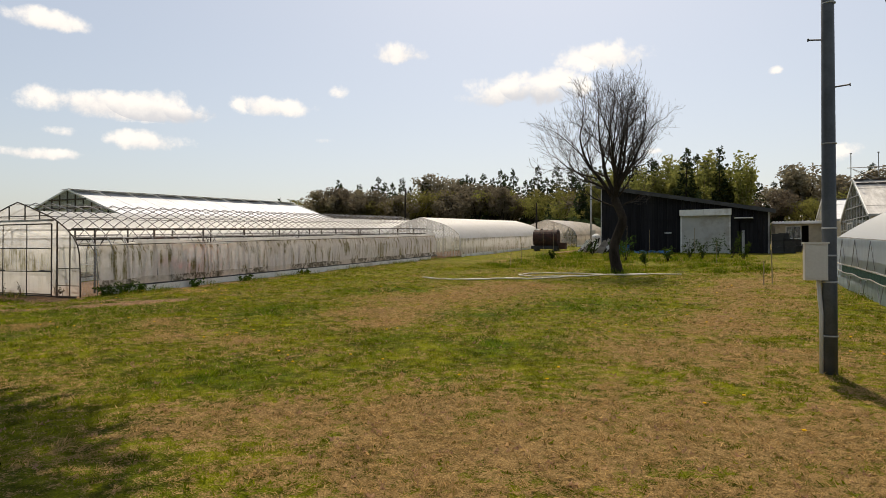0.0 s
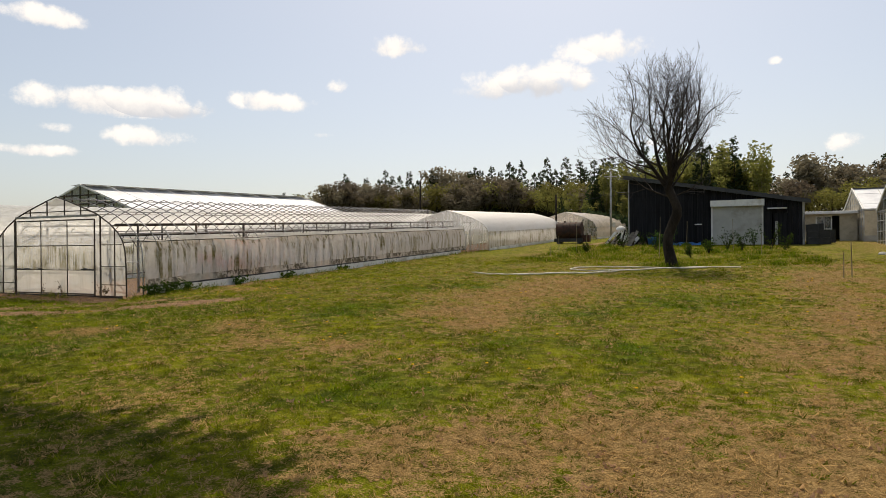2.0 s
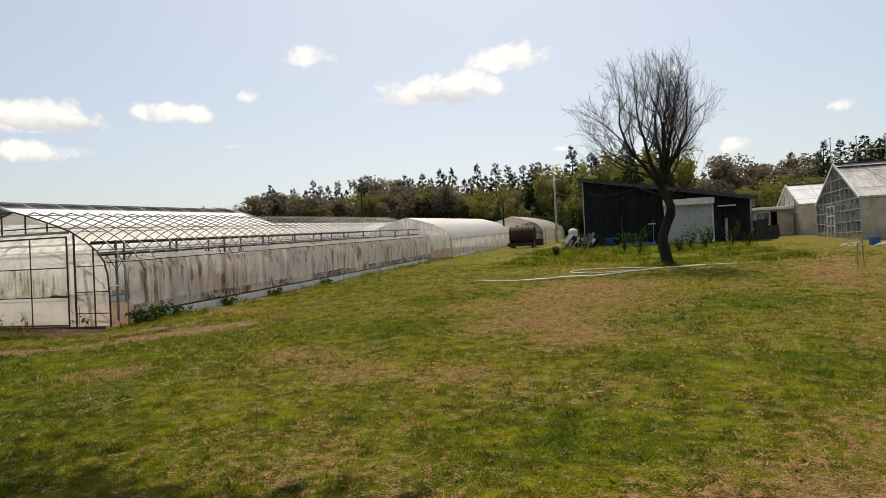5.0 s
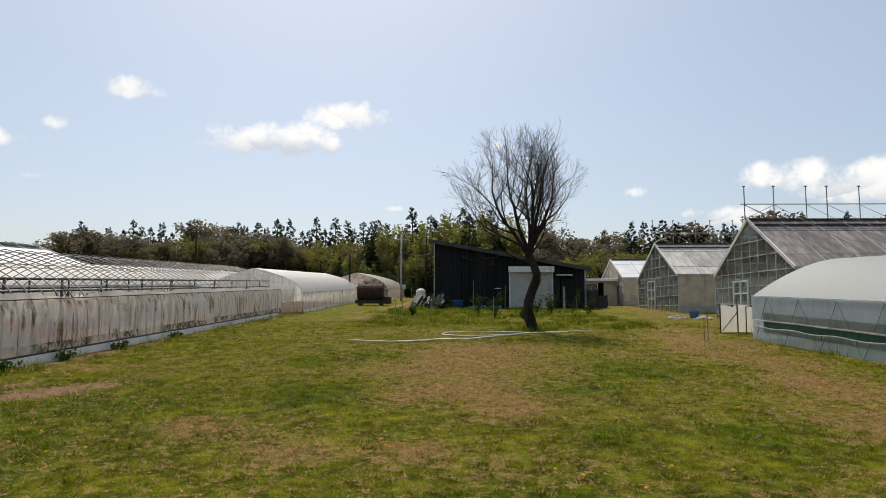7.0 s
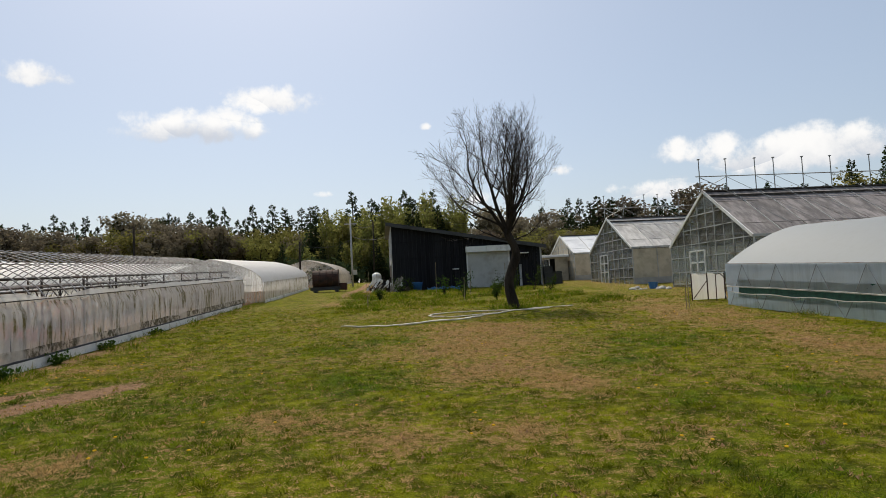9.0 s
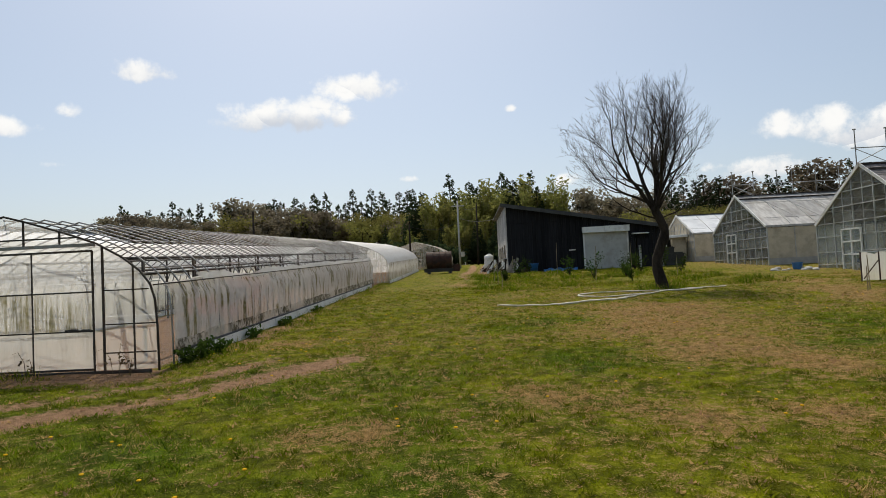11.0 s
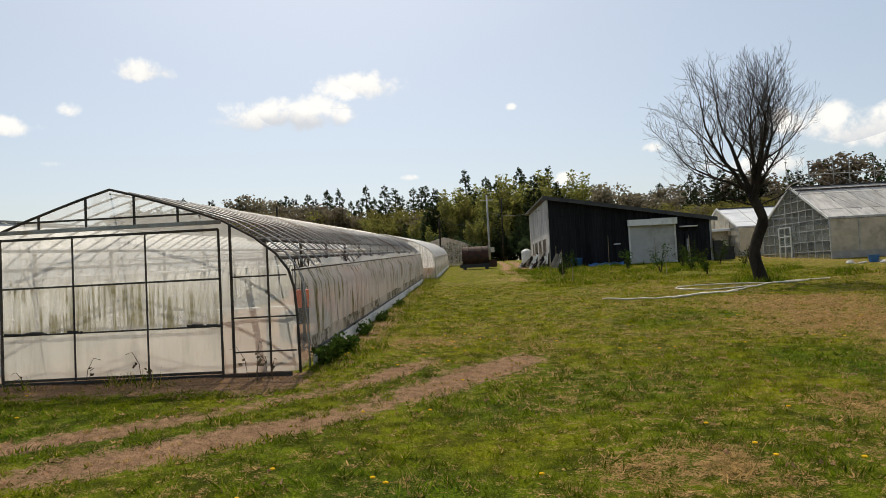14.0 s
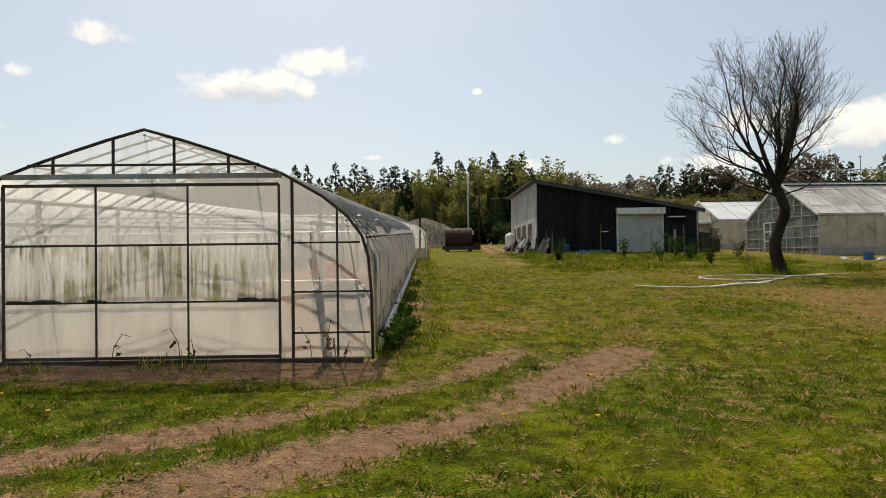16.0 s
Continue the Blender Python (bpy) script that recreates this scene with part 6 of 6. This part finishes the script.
def hose(pts, r, label):
    line = []
    P = [Vector((x, y, 0)) for x, y in pts]
    for a, b, c, d in zip([P[0]] + P[:-2], P[:-1], P[1:], P[2:] + [P[-1]]):
        for k in range(6):
            t = k / 6
            line.append(0.5 * ((2 * b) + (c - a) * t + (2 * a - 5 * b + 4 * c - d) * t * t + (3 * b - a - 3 * c + d) * t ** 3))
    line.append(P[-1])
    line = [Vector((p.x, p.y, ground_z(p.x, p.y) + r * 0.9 + 0.012 * abs(math.sin(i * 0.7)))) for i, p in enumerate(line)]
    single("irrigation_hose", Geo().tube(line, [r * (0.8 + 0.35 * abs(math.sin(i * 0.37))) for i in range(len(line))], 7), M_HOSE, line[0], label, "hose", "hoses on the lawn", smooth=True)


hose(((-9.4, 20.3), (-8.5, 20.05), (-7.7, 20.15), (-6.75, 20.9), (-6.0, 21.4), (-5.2, 21.9), (-4.4, 22.7), (-3.5, 23.6), (-2.6, 24.0), (-1.1, 24.7)), 0.021, "flattened bleached hose trailing across the grass")
hose(((-4.2, 22.9), (-5.4, 22.3), (-6.4, 22.4), (-6.6, 23.1), (-5.9, 23.8), (-4.6, 23.9), (-3.4, 23.6), (-2.2, 23.9)), 0.022, "thin bleached hose looped on the grass")
hose(((-7.7, 19.9), (-6.9, 20.6), (-6.0, 21.1), (-5.4, 21.5)), 0.028, "short bleached hose beside the longer one")


def cane(x, y, h, tie=False):
    z = ground_z(x, y)
    lean = random.Random(int(x * 31 + y * 17)).uniform(-0.05, 0.05)
    single("bamboo_cane", Geo().tube([(x, y, z - 0.1), (x + lean * 0.5, y, z + h * 0.5), (x + lean, y, z + h)], [0.016, 0.014, 0.012], 6), M_BAMBOO, (x, y, z), "thin weathered bamboo cane stuck in the ground", "garden cane", "canes in the planted bed")


for x, y, h in ((-8.85, 35.2, 1.5), (-8.45, 35.9, 1.4), (-7.5, 40.5, 1.2), (-8.85, 30.9, 1.0), (-8.8, 28.8, 0.6), (-4.3, 31.5, 1.1), (-4.9, 40.0, 1.9), (-1.0, 38.0, 1.7), (0.1, 33.6, 1.0), (1.55, 20.9, 1.0), (1.3, 20.6, 0.7), (-3.3, 36.5, 1.6)):
    cane(x, y, h)


def shrub(x, y, h, seed):
    rng = random.Random(seed)
    z = ground_z(x, y)
    s = thing("young_shrub", (x, y, z), "sparse young evergreen shrub in the planted bed", "shrub", "shrubs in the planted bed")
    st, lf = Geo(), Geo()
    for j in range(6):
        a = rng.uniform(0, 6.28)
        tip = Vector((x + math.cos(a) * 0.3 * h, y + math.sin(a) * 0.3 * h, z + h * rng.uniform(0.6, 1.0)))
        st.tube([(x, y, z - 0.05), (x + (tip.x - x) * 0.4, y + (tip.y - y) * 0.4, z + (tip.z - z) * 0.5), tip], [0.018, 0.012, 0.005], 4)
        for k in range(4):
            c = Vector((x, y, z)).lerp(tip, 0.35 + 0.2 * k + rng.uniform(-0.05, 0.05))
            leaves(lf, rng, c, 0.13 * h + 0.06, 8, 0.055, 0.9)
    part("stem", st, M_BARK, s)
    part("foliage", lf, M_WEED, s)


for i, (x, y, h) in enumerate(((-4.1, 33.0, 1.25), (-4.8, 36.0, 1.1), (-1.3, 38.5, 1.3), (-0.6, 37.6, 1.0), (-2.2, 34.5, 0.8), (0.9, 39.0, 1.4), (-7.1, 40.8, 1.1), (1.4, 37.0, 0.9), (-2.9, 30.5, 0.7), (-6.2, 43.5, 0.9), (0.2, 42.0, 1.3), (-8.3, 35.0, 0.5))):
    shrub(x, y, h, 50 + i)


def weed_clump(x, y, h, seed):
    """Leafy weeds crowding the foot of the greenhouse wall."""
    rng = random.Random(seed)
    z = ground_z(x, y)
    w = thing("weed_clump", (x, y, z), "dark leafy weed clump at the greenhouse wall foot", "weed", "weeds along the greenhouse")
    st, lf = Geo(), Geo()
    for j in range(9):
        a, q = rng.uniform(0, 6.28), rng.uniform(0.05, 0.3)
        tip = Vector((x + math.cos(a) * q * 0.6, y + math.sin(a) * q * 1.6, z + h * rng.uniform(0.45, 1.0)))
        foot = Vector((x, y, z - 0.03))
        st.tube([foot, foot.lerp(tip, 0.55) + Vector((0, 0, 0.03)), tip], [0.007, 0.005, 0.003], 4)
        for k in range(4):
            leaves(lf, rng, foot.lerp(tip, 0.25 + 0.25 * k), 0.07, 7, 0.04, 0.8)
    part("stem", st, M_WEED, w)
    part("foliage", lf, M_WEED, w)


for i, (y, h) in enumerate(((12.25, 0.28), (12.7, 0.32), (13.2, 0.24), (15.3, 0.24), (17.6, 0.2), (21.0, 0.18))):
    weed_clump(-14.93 + 0.05 * (i % 3), y, h, 300 + i)


def broken_frame(x, y):
    """A loose door frame with torn sheet leaning before the glasshouse."""
    z = ground_z(x, y)
    f = thing("leaning_frame", (x, y, z), "old door frame with torn pale sheet leaning on rusty pipes", "door frame")
    part("sheet", Geo().sheet([[(x + 1.3 * i / 8, y + 0.02 * math.sin(i * 2 + k), z + 0.05 + (0.95 + 0.06 * math.sin(i * 1.7)) * k / 5) for i in range(9)] for k in range(6)]), M_FILM_ROLL, f, "torn whitish sheet", smooth=True)
    for px in (0, 0.62, 1.3):
        part("frame_post", Geo().bar((x + px, y - 0.03, z - 0.05), (x + px, y - 0.03, z + 1.05), 0.035), M_RUST, f)
    part("frame_rail", Geo().bar((x, y - 0.03, z + 1.05), (x + 1.3, y - 0.03, z + 1.03), 0.035), M_WHITE, f)
    part("frame_brace", Geo().bar((x + 0.05, y - 0.05, z + 0.1), (x + 0.6, y - 0.05, z + 0.75), 0.025), M_RUST, f)
    part("hoop_pipe", Geo().tube([(x + 0.75, y - 0.4, z), (x + 0.75, y - 0.42, z + 0.95), (x + 0.95, y - 0.36, z + 1.0), (x + 1.35, y - 0.1, z + 0.75)], 0.018, 6), M_RUST, f)


broken_frame(3.35, 24.3)


def blue_bin(x, y):
    z = ground_z(x, y)
    single("blue_bin", Geo().lathe((x, y, z), [(0.2, 0), (0.24, 0.3), (0.26, 0.31), (0.26, 0.35)], 14), M_BLUE, (x, y, z), "small faded blue bin among stones by the glasshouse", "bin")


blue_bin(6.2, 34.2)
rng_s = random.Random(9)
for i in range(12):
    x, y = 5.6 + rng_s.uniform(-0.9, 1.3), 34.6 + rng_s.uniform(-1.4, 1.0)
    s = rng_s.uniform(0.08, 0.22)
    g = Geo().lathe((x, y, ground_z(x, y) - 0.03), [(s, 0), (s * 1.1, s * 0.4), (s * 0.7, s * 0.8), (s * 0.2, s * 0.9)], 7)
    single("stone", g, M_CONCRETE, (x, y, ground_z(x, y)), "rough grey stone lying by the glasshouse wall", "stone", "stones by the glasshouse")


def tiller(x, y):
    """The orange machine that glows through the greenhouse film."""
    z = gz(x, y)
    m = thing("tiller", (x, y, z), "orange garden tiller parked inside the film greenhouse", "tiller")
    part("hood", Geo().box(x - 0.24, x + 0.24, y - 0.3, y + 0.35, z + 0.62, z + 0.9, bevel=0.1), M_RED, m, "orange-red engine hood")
    part("engine", Geo().box(x - 0.25, x + 0.25, y - 0.4, y + 0.4, z + 0.28, z + 0.55, bevel=0.05), M_BLACK, m)
    part("guard", Geo().box(x - 0.36, x + 0.36, y + 0.5, y + 1.25, z + 0.45, z + 0.7, bevel=0.08), M_RED, m, "orange tine guard")
    for sx in (-0.36, 0.36):
        w = part("wheel", Geo().tube([(x + sx - 0.06, y - 0.1, z + 0.27), (x + sx + 0.06, y - 0.1, z + 0.27)], 0.27, 18), M_BLACK, m)
        part("rim", Geo().tube([(x + sx - 0.065, y - 0.1, z + 0.27), (x + sx + 0.065, y - 0.1, z + 0.27)], 0.13, 12), M_HOOD, w)
        part("handlebar", Geo().tube([(x + sx * 0.5, y + 0.4, z + 0.7), (x + sx * 0.8, y + 1.6, z + 1.0)], 0.016, 6), M_DARKPIPE, m)


tiller(-16.0, 15.3)


def pylon(x, y, h):
    z = gz(x, y)
    p = thing("pylon", (x, y, z), "tiny far lattice pylon on the skyline", "pylon")
    g = Geo()
    for sx in (-1, 1):
        for sy in (-1, 1):
            g.tube([(x + sx * 3, y + sy * 3, z), (x + sx * 0.6, y + sy * 0.6, z + h)], 0.22, 4)
    part("mast", g, M_PIPE, p)
    for f in (0.7, 0.8, 0.9):
        part("crossarm", Geo().bar((x - 5, y, z + h * f), (x + 5, y, z + h * f), 0.4), M_PIPE, p)


pylon(-377, 214, 35)


# dandelions on the lawn
rng_d = random.Random(17)
flowers = Geo()
for i in range(300):
    x, y = rng_d.uniform(-19, 3), rng_d.uniform(4.5, 20)
    if (-20.3 < x < -14.95 and y > 11.4) or noise.noise(Vector((x * 0.4, y * 0.4, 6))) < -0.05:
        continue
    z = ground_z(x, y)
    h = rng_d.uniform(0.03, 0.07)
    flowers.lathe((x, y, z + h), [(0.004, 0), (0.017, 0.004), (0.02, 0.011), (0.012, 0.016)], 7)
single("dandelion_flowers", flowers, M_DAND, (-7, 9, gz(-7, 9)), "scattered yellow dandelion heads in the grass", "flowers", kind="stuff")

# dead stalks standing before the greenhouse door
rng_k = random.Random(23)
for x, h in ((-17.9, 0.36), (-17.15, 0.4), (-16.98, 0.3), (-15.75, 0.42), (-15.6, 0.5), (-15.5, 0.36), (-15.66, 0.3), (-18.6, 0.22), (-15.4, 0.28)):
    y = 11.3 + rng_k.uniform(-0.12, 0.1)
    z = ground_z(x, y)
    lean = rng_k.uniform(-0.16, 0.16)
    g = Geo().tube([(x, y, z - 0.03), (x + lean * 0.3, y, z + h * 0.6), (x + lean, y - 0.03, z + h), (x + lean * 1.7, y - 0.05, z + h * 0.93)], [0.006, 0.005, 0.004, 0.003], 4)
    leaves(g, rng_k, Vector((x + lean * 0.6, y, z + h * 0.55)), 0.06, 5, 0.035, 1.4)
    single("dead_stalk", g, M_DRY, (x, y, z), "bent dead weed stalk by the greenhouse door", "weed", "dead stalks by the door")

# ---------------------------------------------------------------- grass, straw and weeds on the lawn


def path_gap(x, y):
    return seg_dist(x, y, ((0, 0), (-9.2, 1.4), (-11.6, 2.3), (-14.5, 4.5)))


def tufts(name, seed, count, area, accept, blades, label, material, lift=0.0, spread=0.06):
    """Blades of one kind, in tufts; accept gives height, width, lean and wear at a place, or None."""
    rng = np.random.default_rng(seed)
    pr = random.Random(seed)
    vs, cs = [], []
    x0, x1, y0, y1 = area
    for _ in range(count):
        x, y = pr.uniform(x0, x1), pr.uniform(y0, y1)
        got = accept(x, y, pr)
        if got is None:
            continue
        h, w, lean, col = got
        n = blades
        a = rng.uniform(0, 2 * np.pi, n)
        bx, by = x + rng.normal(0, spread, n), y + rng.normal(0, spread, n)
        hh = h * rng.uniform(0.5, 1.15, n)
        la = rng.uniform(0, 2 * np.pi, n)
        lo = hh * lean * rng.uniform(0.4, 1.4, n)
        z = ground_z(x, y) + lift
        v = np.empty((n, 3, 3), np.float32)
        v[:, 0, 0], v[:, 0, 1], v[:, 0, 2] = bx - np.cos(a) * w, by - np.sin(a) * w, z - 0.005
        v[:, 1, 0], v[:, 1, 1], v[:, 1, 2] = bx + np.cos(a) * w, by + np.sin(a) * w, z - 0.005 + rng.uniform(0, 0.006, n)
        v[:, 2, 0], v[:, 2, 1], v[:, 2, 2] = bx + np.cos(la) * lo, by + np.sin(la) * lo, z + hh
        vs.append(v.reshape(-1, 3))
        cs.append(np.tile(np.array((*col, 1.0), np.float32), (n * 3, 1)))
    v, c = np.concatenate(vs), np.concatenate(cs)
    me = bpy.data.meshes.new(name)
    k = len(v) // 3
    me.vertices.add(len(v))
    me.vertices.foreach_set("co", v.ravel())
    me.loops.add(len(v))
    me.loops.foreach_set("vertex_index", np.arange(len(v), dtype=np.int32))
    me.polygons.add(k)
    me.polygons.foreach_set("loop_start", np.arange(0, len(v), 3, dtype=np.int32))
    me.update(calc_edges=True)
    at = me.color_attributes.new("wear", "FLOAT_COLOR", "POINT")
    at.data.foreach_set("color", c.ravel())
    me.materials.append(material)
    tagged(new(name, me), label, "grass", kind="stuff")


def inside_building(x, y):
    return (-20.3 < x < -14.95 and y > 11.4) or (3.1 < x < 9.5 and y < 21.8)


def lawn_blade(x, y, pr):
    d = path_gap(x, y)
    if d < 2.2 or inside_building(x, y) or pr.random() > min(1.0, (9.0 / max(d, 4.0)) ** 1.35):
        return None
    dry, soil, green = wear(x, y)
    if soil > 0.4 + 0.3 * pr.random():
        return None
    far = max(1.0, d / 9.0)
    h = 0.026 + 0.03 * pr.random() + 0.06 * green * pr.random()
    h *= 1.0 + 0.7 * noise.noise(Vector((x * 2.1, y * 2.1, 11)))
    if dry > 0.5:
        h *= 0.7
    if pr.random() < 0.3:
        return h * 0.9, 0.0085 * far, 1.3, (dry - 0.12, 0, green + 0.2)
    return h, 0.0028 * far, 0.7, (dry + pr.uniform(-0.2, 0.2), 0, green)


def straw_bit(x, y, pr):
    d = path_gap(x, y)
    if d < 2.2 or inside_building(x, y) or pr.random() > min(1.0, (8.0 / max(d, 4.0)) ** 1.5):
        return None
    dry, soil, green = wear(x, y)
    if dry < 0.3 + 0.3 * pr.random() or soil > 0.5:
        return None
    return 0.014 + 0.016 * pr.random(), 0.0042, 4.5, (1.0, 0, 0)


def clod(x, y, pr):
    d = path_gap(x, y)
    if d < 2.2 or inside_building(x, y):
        return None
    dry, soil, green = wear(x, y)
    if pr.random() > 0.10 + 0.9 * max(0, dry - 0.45) + 0.4 * soil:
        return None
    return 0.02 + 0.02 * pr.random(), 0.02, 0.9, (0.75, pr.choice((0.0, 0.3, 0.9)), 0)


def tall_weed(x, y, pr):
    dry, soil, green = wear(x, y)
    wob = 1.6 * noise.noise(Vector((x * 0.4, y * 0.4, 9)))
    bed = 26 + wob < y + 0.12 * x + 0.5 and y < 44.5 and -10.2 + wob < x < 2.0 + wob
    tree = math.hypot(x + 3.35, y - 24.6) < 0.9 * pr.random() ** 0.5 + 0.15
    wall = -15.05 < x < -14.3 and 11.9 < y < 36 and noise.noise(Vector((y * 0.7, 2, 2))) > 0.0
    front = abs(y - 11.2) < 0.25 and -20 < x < -15 and noise.noise(Vector((x * 0.9, 5, 2))) > 0.1
    tunnel = 2.9 < x < 3.25 and y < 21.5 and noise.noise(Vector((y * 0.6, 8, 2))) > 0.1
    if tree:
        return 0.28 * pr.uniform(0.5, 1.2), 0.01, 0.5, (0.05, 0, 0.9)
    corner = -15.05 < x < -14.55 and 11.7 < y < 13.9
    if corner:
        return 0.13 * pr.uniform(0.3, 1.2), 0.010, 0.7, (0.0, 0, 1.0)
    if wall or front or tunnel:
        return 0.17 * pr.uniform(0.4, 1.3), 0.007, 0.6, (0.15, 0, 0.7)
    if bed and noise.noise(Vector((x * 0.5, y * 0.5, 4))) > -0.15 and pr.random() < 0.75:
        lump = max(0.0, noise.noise(Vector((x * 0.9, y * 0.9, 14))))
        return 0.04 + 0.05 * pr.random() + 0.45 * lump, 0.014, 0.7, (0.3 * pr.random() - 0.3 * lump, 0, 0.2 + 1.6 * lump)
    return None


tufts("grass", 3, 60000, (-22, 9, 3.0, 30), lawn_blade, 11, "short mown grass, green with straw-coloured tips", M_BLADE)
tufts("dry_straw", 4, 26000, (-14, 6, 3.0, 22), straw_bit, 7, "bleached mown straw lying on the lawn", M_BLADE, 0.012)
tufts("thatch", 9, 22000, (-20, 6, 3.0, 20), clod, 4, "crumbs of soil and matted dead grass", M_BLADE, 0.0, 0.03)
tufts("weeds", 6, 30000, (-20.2, 3.3, 4.0, 44.5), tall_weed, 10, "rank green weeds", M_BLADE, 0.0, 0.09)
